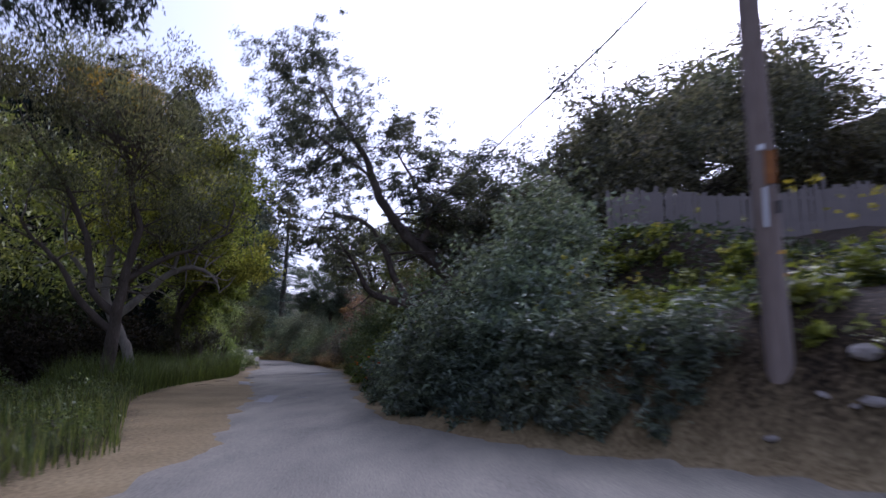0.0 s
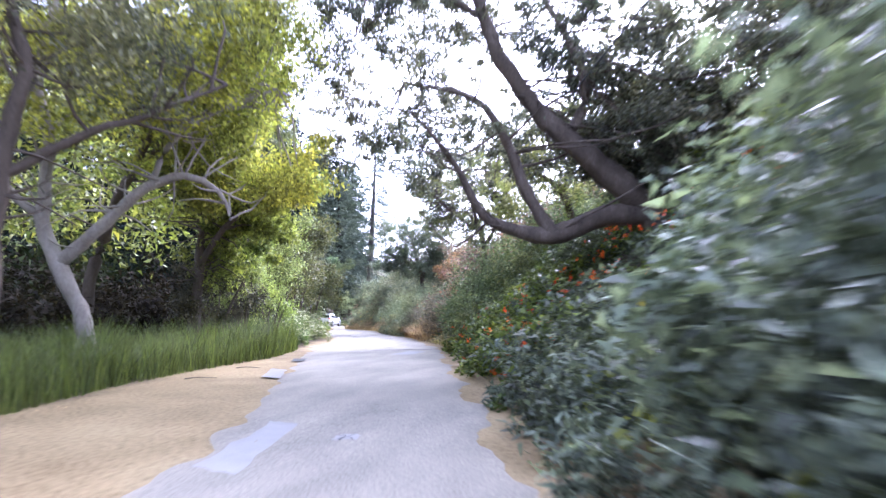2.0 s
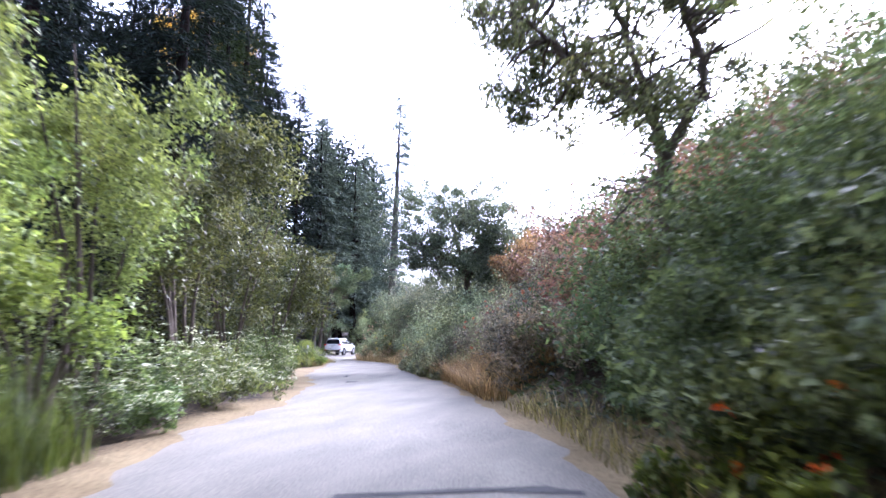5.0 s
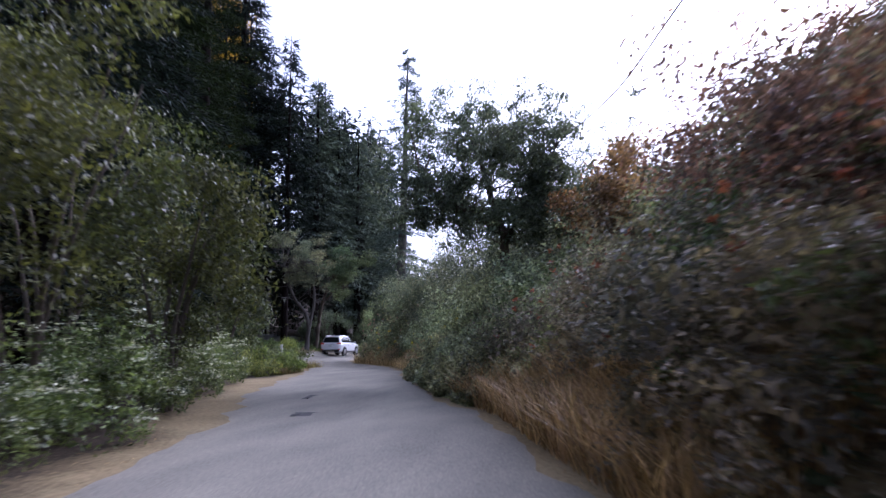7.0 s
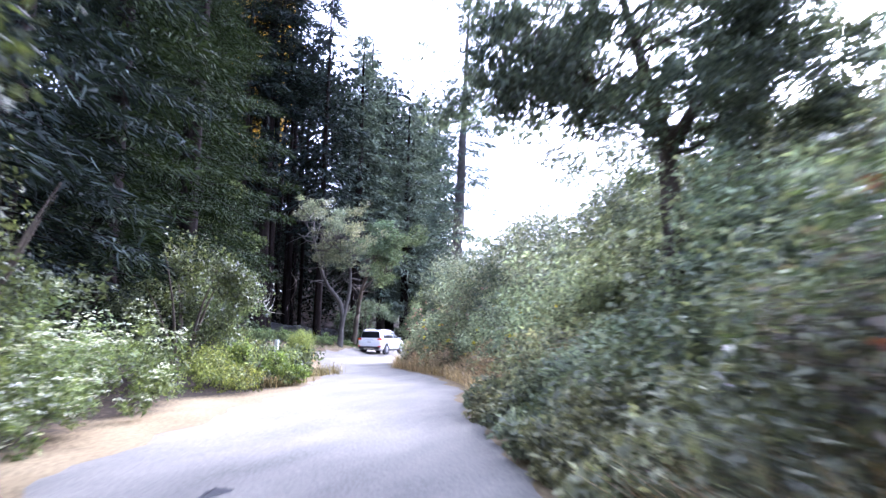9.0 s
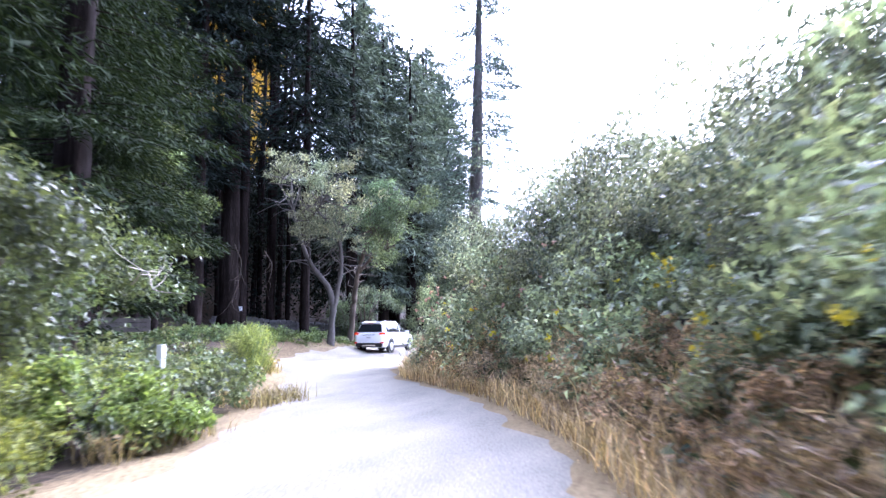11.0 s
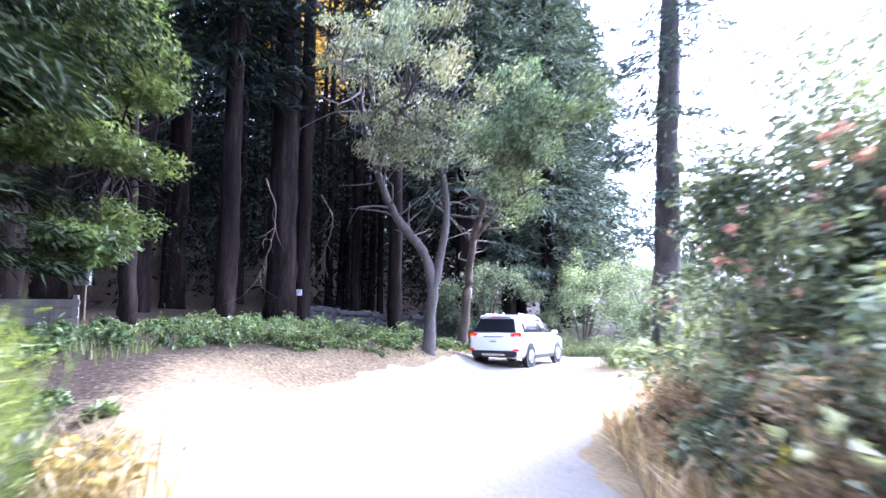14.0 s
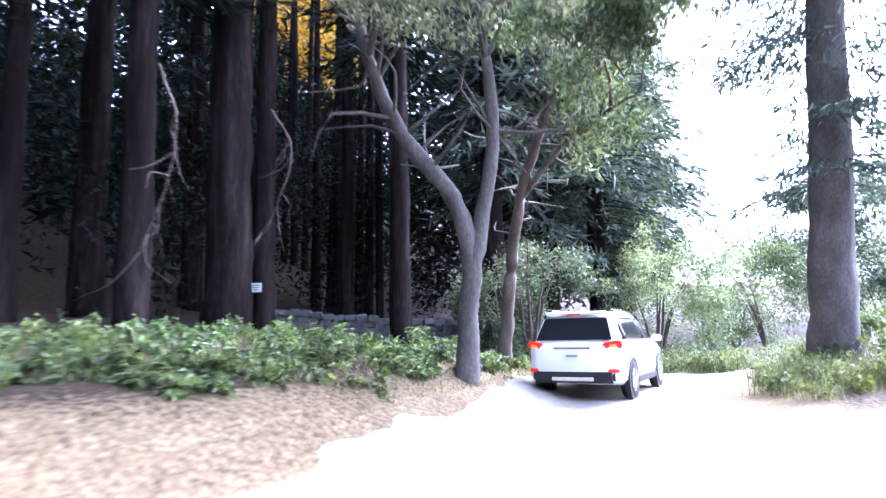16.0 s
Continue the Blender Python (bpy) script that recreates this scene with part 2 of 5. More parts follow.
def smooth_path(pts, radii, step=0.25, wobble=0.0, r=None):
    """Catmull-Rom through the points, with radii carried along."""
    p = np.asarray(pts, float)
    ra = np.asarray(radii, float)
    pp = np.vstack([2 * p[0] - p[1], p, 2 * p[-1] - p[-2]])
    out, rr = [], []
    for i in range(len(p) - 1):
        a, b, c, d = pp[i:i + 4]
        m = max(2, int(np.linalg.norm(c - b) / step))
        for t in np.arange(m) / m:
            out.append(0.5 * (2 * b + (c - a) * t + (2 * a - 5 * b + 4 * c - d) * t * t + (3 * b - a - 3 * c + d) * t ** 3))
            rr.append(ra[i] * (1 - t) + ra[i + 1] * t)
    out.append(p[-1]), rr.append(ra[-1])
    out, rr = np.array(out), np.array(rr)
    if wobble and r is not None:
        w = r.normal(size=out.shape) * wobble
        w[0] = 0
        out = out + (w + np.roll(w, 1, 0)) * 0.5
    return out, rr


def tube(path, radii, sides=8, lump=0.08, r=None):
    """Vertices and faces of a tapered, slightly uneven tube."""
    n = len(path)
    tan = unit(np.gradient(path, axis=0))
    ref = np.where(np.abs(tan[:, 2:3]) > 0.9, [[1.0, 0, 0]], [[0, 0, 1.0]])
    u = unit(np.cross(tan, ref))
    w = np.cross(tan, u)
    a = np.linspace(0, 2 * np.pi, sides, endpoint=False)
    k = 1 + (lump * r.normal(size=(n, sides)) if r is not None else 0)
    v = path[:, None] + (u[:, None] * np.cos(a)[None, :, None] + w[:, None] * np.sin(a)[None, :, None]) * (radii[:, None] * k)[..., None]
    i = np.arange(n - 1)[:, None] * sides
    j = np.arange(sides)[None]
    q = np.stack([i + j, i + (j + 1) % sides, i + sides + (j + 1) % sides, i + sides + j], -1).reshape(-1, 4)
    return v.reshape(-1, 3), q


class Wood:
    def __init__(self):
        self.v, self.q, self.n = [], [], 0

    def limb(self, pts, radii, r, sides=8, step=0.3, wobble=0.03, lump=0.08):
        p, ra = smooth_path(pts, radii, step, wobble, r)
        v, q = tube(p, ra, sides, lump, r)
        self.v.append(v), self.q.append(q + self.n)
        self.n += len(v)
        return p

    def twigs(self, starts, length, radius, r, rise=0.3, sides=4):
        for s in starts:
            d = unit(r.normal(size=3) * [1, 1, 0.6] + [0, 0, rise])
            L = length * r.uniform(0.5, 1.3)
            e = s + d * L
            m_ = s + d * L * 0.5 + r.normal(size=3) * L * 0.13
            self.limb([s, m_, e], [radius, radius * 0.6, radius * 0.2], r, sides, L / 3.2, 0)

    def done(self, name, mat, parent=None, label=""):
        return mesh_from(name, np.concatenate(self.v), np.concatenate(self.q), mat, parent, None, label, True)


# ---- plan: asphalt edges, grass edge, heights ----
ROAD_L = np.array([(-1.5, -30), (-1.0, 5), (-1.6, 12), (-1.9, 14.4), (-2.1, 15.8), (-3.0, 19), (-4.5, 24.2), (-5.6, 27.6), (-7, 31.5), (-8.7, 35.8), (-9.9, 39.3), (-12, 45), (-13, 50),
                   (-15.2, 56), (-17.6, 60.5), (-19.6, 65.5), (-21.0, 70), (-23.2, 74.8), (-26.0, 79), (-29.4, 82.5), (-31.6, 86.5), (-31.9, 91), (-33.4, 96), (-34.0, 102), (-32, 110), (-24, 121)])
ROAD_R = np.array([(14, -30), (9.5, 7), (6.4, 12.9), (4.0, 15.3), (2.3, 16.8), (0.0, 19.9), (-1.5, 24.8), (-2.3, 28.6), (-3.4, 32.6), (-4.4, 37), (-5.3, 41), (-6.8, 46.5), (-8.8, 51.5),
                   (-11.0, 57.5), (-13.4, 62), (-15.8, 67.5), (-17.6, 72.4), (-19.8, 76.3), (-23.6, 80.6), (-25.6, 85.5), (-25.8, 89), (-27.5, 92.5), (-29.4, 96), (-29.9, 102), (-27.5, 108), (-20.5, 118)])
GRASS_L = np.array([(-5, -30), (-3, 8), (-3.2, 15.8), (-6.8, 22.4), (-8.3, 25.7), (-9.3, 29), (-9.9, 33), (-10.2, 37.5), (-11.1, 41), (-12.6, 45.5), (-13.6, 51),
                    (-16.5, 57), (-18.5, 60.2), (-20.9, 65.8), (-21.3, 69.5), (-22, 72), (-24.5, 76), (-26.6, 79.2), (-30.4, 81.6), (-33.3, 85), (-33.2, 89), (-33.6, 93), (-35.0, 98), (-35, 103), (-33, 111), (-25, 122)])


def side_of(line, x, y):
    """Signed distance to a polyline: positive to its right as it runs."""
    best = np.full(np.shape(x), 1e9)
    sign = np.ones(np.shape(x))
    for (ax, ay), (bx, by) in zip(line[:-1], line[1:]):
        dx, dy = bx - ax, by - ay
        t = np.clip(((x - ax) * dx + (y - ay) * dy) / (dx * dx + dy * dy), 0, 1)
        d = np.hypot(x - ax - t * dx, y - ay - t * dy)
        s = np.where((x - ax) * dy - (y - ay) * dx > 0, 1.0, -1.0)
        near = d < best
        best, sign = np.where(near, d, best), np.where(near, s, sign)
    return best * sign


def step(a, b, v):
    t = np.clip((v - a) / (b - a), 0, 1)
    return t * t * (3 - 2 * t)


def waves(x, y, f, seed):
    """Cheap smooth unevenness between -1 and 1."""
    q = np.random.default_rng(seed)
    s = 0
    for _ in range(6):
        a, ph, k = q.uniform(0, 6.28), q.uniform(0, 6.28), f * q.uniform(0.6, 1.7)
        s = s + np.sin((x * np.cos(a) + y * np.sin(a)) * k + ph)
    return s / 3.2


def height(x, y):
    x, y = np.asarray(x, float), np.asarray(y, float)
    dr = side_of(ROAD_R, x, y)
    dl = -side_of(GRASS_L, x, y)
    h = np.zeros_like(x)
    bank = (0.72 - 0.07 * step(42, 54, y)) * np.clip(dr - 0.7, 0, 9) + 0.4 * np.clip(dr - 9.7, 0, 18) + 0.06 * np.clip(dr - 27.7, 0, 200)
    h = h + bank * (1 - 0.93 * step(82, 95, y)) * step(-6, 9, y + 0.5 * x)
    h = h + 1.05 * step(0.1, 1.0, dr) * (1 - step(17, 22, y)) * step(-6, 9, y + 0.5 * x)
    near = 1 - step(29, 37, y)
    h = h - near * step(-6, 9, y + 0.5 * x) * (0.72 * np.clip(dr - 7.2, 0, 2.5) + 0.36 * np.clip(dr - 9.7, 0, 18))
    h = h - (1 - step(18, 26, y)) * step(-6, 9, y + 0.5 * x) * 0.34 * np.clip(dr - 0.9, 0, 6.3)
    h = h + 0.45 * np.exp(-(((x - 6.4) / 1.7) ** 2 + ((y - 15.6) / 1.5) ** 2))
    h = h + 1.25 * np.exp(-(((x + 25.6) / 2.4) ** 2 + ((y - 103.5) / 4.5) ** 2))
    end = step(77, 84, y)
    h = h + end * (0.95 - 0.5 * step(93, 99, y)) * step(-2.6, 0.2, dl) + end * (0.4 + 0.4 * step(93, 99, y)) * step(0.5, 6, dl)
    h = h + 0.10 * np.clip(dl - 6, 0, 80) * step(0, 10, dl)
    h = h + 0.42 * np.clip(-(x + 50), 0, 60) * step(55, 75, y)
    rough = np.clip(np.maximum(dr - 0.6, dl - 0.2), 0, 1)
    h = h + rough * (0.12 * waves(x, y, 0.9, 3) + 0.05 * waves(x, y, 3.1, 4))
    return h


def ground_sheet():
    def axis(a, b, s):
        core = np.arange(a, b + s / 2, s)
        out = [s * 1.35 ** k for k in range(1, 30)]
        lo, hi = a - np.cumsum(out), b + np.cumsum(out)
        return np.concatenate([lo[lo > -2500][::-1], core, hi[hi < 2500]])
    xs, ys = axis(-52, 20, 0.55), axis(-2, 122, 0.55)
    X, Y = np.meshgrid(xs, ys)
    Z = height(X, Y)
    v = np.stack([X, Y, Z], -1).reshape(-1, 3)
    nx = len(xs)
    i = np.arange(len(ys) - 1)[:, None] * nx + np.arange(nx - 1)[None]
    q = np.stack([i, i + 1, i + 1 + nx, i + nx], -1).reshape(-1, 4)
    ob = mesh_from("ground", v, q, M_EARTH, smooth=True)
    dr, dl = side_of(ROAD_R, X, Y), -side_of(GRASS_L, X, Y)
    wide = step(64, 68, Y)
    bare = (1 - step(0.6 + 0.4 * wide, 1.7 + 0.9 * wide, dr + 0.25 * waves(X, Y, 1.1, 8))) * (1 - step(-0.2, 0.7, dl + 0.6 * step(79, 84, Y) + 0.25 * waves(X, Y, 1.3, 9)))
    isle = np.exp(-(((X + 24.5) / 2.5) ** 2 + ((Y - 94) / 4.5) ** 2))
    soil = np.exp(-(((X - 6.0) / 3.0) ** 2 + ((Y - 14.6) / 3.0) ** 2)) * step(0.1, 0.5, dr)
    bare = bare * (1 - 0.45 * step(79, 84, Y) * step(-2.7, -1.5, dl))
    bare = np.clip(np.maximum(bare * (1 - 0.85 * soil), 0.85 * isle), 0, 1)
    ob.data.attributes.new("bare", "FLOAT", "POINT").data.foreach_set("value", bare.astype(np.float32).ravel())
    return tagged(ob, "bare tan dirt verges and dark leaf-littered wooded ground", "ground", kind="structure")


def road_sheet():
    def resample(line):
        s = np.r_[0, np.cumsum(np.linalg.norm(np.diff(line, axis=0), axis=1))]
        k = np.interp(np.linspace(0, len(line) - 1, 420), np.arange(len(line)), s)
        return np.stack([np.interp(k, s, line[:, 0]), np.interp(k, s, line[:, 1])], 1)
    a, b = resample(ROAD_L), resample(ROAD_R)
    for e, sd in ((a, 31), (b, 32)):
        e += (0.16 * waves(e[:, 0], e[:, 1], 2.4, sd) + 0.07 * waves(e[:, 0], e[:, 1], 7.0, sd + 5))[:, None] * [1, 0.2]
    m = 14
    t = np.linspace(0, 1, m)
    xy = a[:, None] * (1 - t)[None, :, None] + b[:, None] * t[None, :, None]
    z = height(xy[..., 0], xy[..., 1]) + 0.03 + 0.012 * waves(xy[..., 0], xy[..., 1], 0.8, 12)
    z[:, 0] -= 0.03
    z[:, -1] -= 0.03
    v = np.concatenate([xy, z[..., None]], -1).reshape(-1, 3)
    i = np.arange(len(a) - 1)[:, None] * m + np.arange(m - 1)[None]
    q = np.stack([i, i + 1, i + 1 + m, i + m], -1).reshape(-1, 4)
    return tagged(mesh_from("road", v, q, M_ASPH, smooth=True), "narrow worn pale grey asphalt lane with ragged edges", "road", kind="structure")


ground_sheet()
road_sheet()


def scatter(n, x0, x1, y0, y1, r, keep):
    """Points on the ground in a box for which keep(dr, dl, x, y) holds."""
    x, y = r.uniform(x0, x1, n), r.uniform(y0, y1, n)
    dr, dl = side_of(ROAD_R, x, y), -side_of(GRASS_L, x, y)
    k = keep(dr, dl, x, y)
    x, y = x[k], y[k]
    return np.stack([x, y, height(x, y)], 1), dr[k], dl[k]


# ---- the bank along the road: thickets ----
# open spots: round the pole, below the arching oak
CLEAR = [(6.0, 13.6, 0.9), (0.2, 34.2, 1.9), (-1.2, 33.6, 1.3), (0.5, 31.2, 1.5), (0.9, 32.8, 1.8)]


def lumps(p, rad, lift, room, subs, r, squash=0.9):
    """Bushes as rounded lumps, each studded with smaller clumps on its open side."""
    n = len(p)
    R = np.minimum(rad[0] * 0.8 + (rad[1] * 1.15 - rad[0] * 0.8) * r.random(n) ** 1.4, np.maximum(0.28, room))
    c = p + np.stack([np.zeros(n), np.zeros(n), R * r.uniform(*lift, n)], 1)
    k = np.repeat(np.arange(n), subs)
    d = unit(r.normal(size=(len(k), 3)) + [0, 0, 0.35])
    q = c[k] + d * (R[k] * r.uniform(0.55, 1.0, len(k)))[:, None] * [1, 1, squash]
    return np.c_[q, R[k] * r.uniform(0.28, 0.5, len(k))], np.c_[c, R * 0.72]


def bank_zone(name, label, n, y0, y1, d0, d1, rad, lift, per, size, width, lo, hi, seed, up=0.45, droop=0.35, category="bushes", subs=9, simple=False):
    """Bushes covering part of the bank between two distances from the asphalt."""
    r = np.random.default_rng(seed)
    p, dr, _ = scatter(n * 60, -32, 34, y0, y1, r, lambda a, b, x, y: (a > d0) & (a < d1))
    ok = np.ones(len(p), bool)
    for ax, ay, ar in CLEAR:
        ok &= np.hypot(p[:, 0] - ax, p[:, 1] - ay) > ar
    if category != "groundcover":
        east = 2.9 + 0.2 * (p[:, 1] - 17) if rad[1] > 1.0 else 5.0 + 0.08 * (p[:, 1] - 15)
        ok &= ~((p[:, 0] > east) & (p[:, 1] > 12) & (p[:, 1] < 28.2))
    p, dr = p[ok][:n], dr[ok][:n]
    cl, hearts = lumps(p, rad, lift, dr - 0.15, subs, r)
    lv = Leaves().clumps(cl, int(per * 0.8), size * 1.1, width, lo, hi, r, up, droop, 0.9, 0.4, 0.08, True)
    if rad[1] > 0.9:
        lv.clumps(hearts * [1, 1, 1, 0.85], 120, 0.14, 0.9, lo, hi, r, 0.4, 0.4, 0.9, 0.45, 0.1, True)
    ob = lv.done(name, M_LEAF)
    return tagged(ob, label, category, kind="stuff"), cl


bank_zone("bank_thicket", "dense dark green thicket of bushes along the road bank", 80, 15.4, 23.4, 0.7, 4.4, (0.5, 1.35), (0.3, 1.9), 80, 0.125, 0.55, (0.045, 0.06, 0.045), (0.23, 0.275, 0.205), 11, 0.8)
# Greens about half the thicket's, standing in for the oak's shade.
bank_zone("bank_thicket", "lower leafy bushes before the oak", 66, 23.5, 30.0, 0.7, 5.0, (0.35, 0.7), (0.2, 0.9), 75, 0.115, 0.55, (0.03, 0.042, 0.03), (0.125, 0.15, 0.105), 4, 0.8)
bank_zone("bank_thicket", "low leafy growth spilling onto the road edge", 72, 15.2, 29, 0.3, 1.4, (0.3, 0.65), (0.2, 1.1), 46, 0.125, 0.5, (0.05, 0.064, 0.048), (0.22, 0.26, 0.20), 10, 0.8)
bank_zone("bank_thicket", "leafy growth at the foot of the bank by the junction", 85, 14.6, 20.5, 0.25, 1.2, (0.3, 0.65), (0.2, 0.9), 46, 0.12, 0.5, (0.05, 0.065, 0.05), (0.22, 0.26, 0.21), 9, 0.8)
bank_zone("bank_thicket", "grey-green leafy honeysuckle bushes on the bank", 44, 16, 23.8, 3.0, 7.6, (0.8, 1.7), (0.4, 1.7), 90, 0.15, 0.6, (0.07, 0.085, 0.068), (0.30, 0.35, 0.27), 12, 0.8, simple=True)
bank_zone("flowering_groundcover", "sprawling nasturtium leaves with a yellowish green cast", 230, 27.5, 43, 0.4, 7.0, (0.35, 0.8), (0.1, 0.9), 36, 0.11, 0.95, (0.032, 0.056, 0.012), (0.176, 0.216, 0.040), 13, 0.9, 0.1, "groundcover")
bank_zone("flowering_groundcover", "bright yellow-green leafy groundcover below the fence", 150, 13.6, 25.5, 0.95, 7.8, (0.25, 0.55), (-0.2, 0.3), 34, 0.13, 0.9, (0.09, 0.115, 0.02), (0.29, 0.31, 0.06), 14, 0.9, 0.1, "groundcover")
bank_zone("bank_thicket", "leafy green shrubs rising up the bank", 85, 40, 50.5, 1.0, 7.0, (0.8, 1.6), (0.4, 1.3), 190, 0.10, 0.6, (0.045, 0.065, 0.03), (0.20, 0.25, 0.12), 15, simple=True)
# Greens kept low below the oak; its shade is in the leaf colour.
bank_zone("bank_thicket", "low growth below the oak, coloured dark to stand in for shade", 50, 29, 41, 3.6, 8.5, (0.5, 1.0), (0.2, 1.0), 80, 0.13, 0.6, (0.025, 0.035, 0.022), (0.11, 0.14, 0.08), 5)
bank_zone("poison_oak_thicket", "greyish and reddish leafy growth at the front of the bank", 60, 49.5, 60.5, 0.8, 2.8, (0.4, 1.05), (0.5, 1.7), 105, 0.075, 0.6, (0.08, 0.082, 0.065), (0.33, 0.275, 0.22), 8, 0.7)
bank_zone("poison_oak_thicket", "reddish brown thicket of twiggy leaves on the bank", 84, 49.5, 59.5, 2.6, 9.0, (0.8, 1.6), (0.5, 1.8), 270, 0.09, 0.7, (0.06, 0.048, 0.042), (0.31, 0.155, 0.13), 16, simple=True)
bank_zone("bank_thicket", "green sprigs growing through the reddish thicket", 40, 51, 62, 0.8, 6.0, (0.4, 0.8), (0.6, 2.0), 90, 0.10, 0.55, (0.06, 0.085, 0.04), (0.20, 0.25, 0.11), 7, 0.6, simple=True)
bank_zone("bank_thicket", "dark leafy growth reaching the asphalt edge", 90, 59, 68, 0.15, 1.3, (0.35, 0.8), (0.2, 1.1), 90, 0.10, 0.6, (0.09, 0.10, 0.065), (0.42, 0.43, 0.27), 41, 0.7)
bank_zone("bank_thicket", "tangled grey-green brambles covering the steep bank", 190, 58, 86, 1.25, 5.0, (0.5, 1.3), (0.1, 1.2), 115, 0.105, 0.65, (0.11, 0.125, 0.08), (0.44, 0.49, 0.32), 17, 0.7, simple=True)
bank_zone("bank_thicket", "scrub on the upper slope of the bank", 135, 52, 86, 4.2, 11, (0.9, 1.9), (0.4, 1.2), 140, 0.125, 0.65, (0.055, 0.062, 0.046), (0.215, 0.225, 0.165), 18, 0.7, simple=True)
bank_zone("bank_thicket", "tall overgrown bushes at the corner of the bank", 62, 71, 86.5, 2.4, 6.4, (0.9, 1.7), (1.1, 2.1), 210, 0.09, 0.6, (0.06, 0.07, 0.052), (0.26, 0.285, 0.21), 2)
bank_zone("bank_thicket", "dry brown twiggy growth low on the bramble bank", 170, 66, 86.5, 0.7, 2.1, (0.22, 0.45), (0.1, 1.2), 60, 0.08, 0.35, (0.24, 0.165, 0.105), (0.58, 0.42, 0.28), 6, simple=True)
bank_zone("bank_thicket", "scattered green weeds at the bank foot", 70, 56, 85, 1.0, 1.9, (0.2, 0.4), (0.1, 0.9), 50, 0.09, 0.55, (0.07, 0.08, 0.05), (0.30, 0.32, 0.19), 3)
bank_zone("hillside_woods", "dark brownish green trees on the slope behind the fence", 90, 20, 38, 9.0, 20, (1.4, 2.6), (1.2, 2.4), 170, 0.19, 0.55, (0.065, 0.066, 0.052), (0.25, 0.24, 0.175), 19, category="woods", subs=11, simple=True)
bank_zone("hillside_woods", "wooded upper hillside above the lane", 90, 36, 62, 7.5, 20, (1.2, 2.1), (0.4, 1.3), 210, 0.115, 0.7, (0.06, 0.058, 0.045), (0.23, 0.20, 0.14), 29, category="woods", subs=10, simple=True)
bank_zone("hillside_woods", "scrubby hilltop beyond the bank", 45, 60, 86, 10.5, 22, (1.1, 1.8), (0.3, 1.0), 100, 0.22, 0.55, (0.08, 0.09, 0.05), (0.28, 0.29, 0.16), 20, category="woods", simple=True)


def bank_cover():
    """Ivy and seedlings hiding the soil of the bank."""
    r = np.random.default_rng(30)
    p, dr, _ = scatter(190000, -30, 16, 16, 87, r, lambda a, b, x, y: (a > 0.75) & (a < 10) & ~((x > 4.2) & (y < 16.6)))
    p = p[:46000]
    p[:, 2] += r.random(len(p)) * 0.35
    t = r.random((len(p), 1))
    col = np.array([0.03, 0.045, 0.022]) * (1 - t) + np.array([0.11, 0.14, 0.07]) * t
    return tagged(Leaves().add(*leaf_arrays(p, 0.19, 0.7, col, r, 1.0, 0.2, None, True)).done("bank_groundcover", M_LEAF), "dark ivy and low leaves covering the bank", "groundcover", kind="stuff")


bank_cover()


def dry_grass(name, label, n, y0, y1, d0, d1, h, lo, hi, seed):
    r = np.random.default_rng(seed)
    p, _, _ = scatter(n * 14, -28, 8, y0, y1, r, lambda a, b, x, y: (a > d0) & (a < d1))
    return tagged(Leaves().blades(p[:n], h, 0.016, lo, hi, r, 1.1).done(name, M_LEAF), label, "grass", kind="stuff")


dry_grass("dry_grass", "dry rust-and-straw grass at the foot of the bank", 11000, 51.3, 60.5, 0.25, 1.9, 0.7, (0.22, 0.125, 0.06), (0.56, 0.39, 0.21), 21)
dry_grass("dry_grass", "sparse tan grass along the bramble bank", 10000, 66, 86, 0.2, 1.9, 0.42, (0.30, 0.20, 0.10), (0.68, 0.52, 0.30), 22)
dry_grass("dry_grass", "short dry grass tufts by the asphalt edge", 2500, 40, 50, 0.3, 1.0, 0.45, (0.15, 0.14, 0.05), (0.40, 0.33, 0.15), 23)


def flowers(name, label, n, y0, y1, d0, d1, zlo, zhi, size, lo, hi, seed, per=7):
    r = np.random.default_rng(seed)
    p, _, _ = scatter(n * 60, -32, 20, y0, y1, r, lambda a, b, x, y: (a > d0) & (a < d1))
    p = p[:n]
    cl = np.c_[p[:, :2], p[:, 2] + r.uniform(zlo, zhi, len(p)), np.full(len(p), size * 0.55)]
    return tagged(Leaves().clumps(cl, per, size, 0.9, lo, hi, r, 0.3, 0.0, 0.8, 0.3).done(name, M_PETAL), label, "flowers", kind="stuff")


flowers("orange_flowers", "scattered orange-red nasturtium flowers", 280, 28, 42, 0.4, 6.0, 0.2, 1.1, 0.07, (0.450, 0.030, 0.011), (0.637, 0.165, 0.015), 24)
flowers("yellow_flowers", "yellow flower spikes among the bushes", 90, 14.5, 26, 1.2, 5.0, 0.9, 1.9, 0.06, (0.300, 0.252, 0.024), (0.450, 0.372, 0.048), 25)
flowers("red_leaves", "sprays of red autumn leaves in the thicket", 170, 50, 62, 0.9, 6.0, 0.8, 2.2, 0.065, (0.26, 0.07, 0.045), (0.42, 0.17, 0.09), 26, 12)
flowers("yellow_flowers", "a few yellow flowers on the bramble bank", 40, 68, 82, 0.7, 3.0, 0.5, 1.6, 0.08, (0.55, 0.45, 0.03), (0.75, 0.62, 0.06), 27)
flowers("pink_flowers", "pale pink blossoms on the corner bushes", 60, 77, 86, 0.7, 2.6, 0.8, 2.4, 0.06, (0.40, 0.19, 0.17), (0.55, 0.32, 0.28), 28, 9)


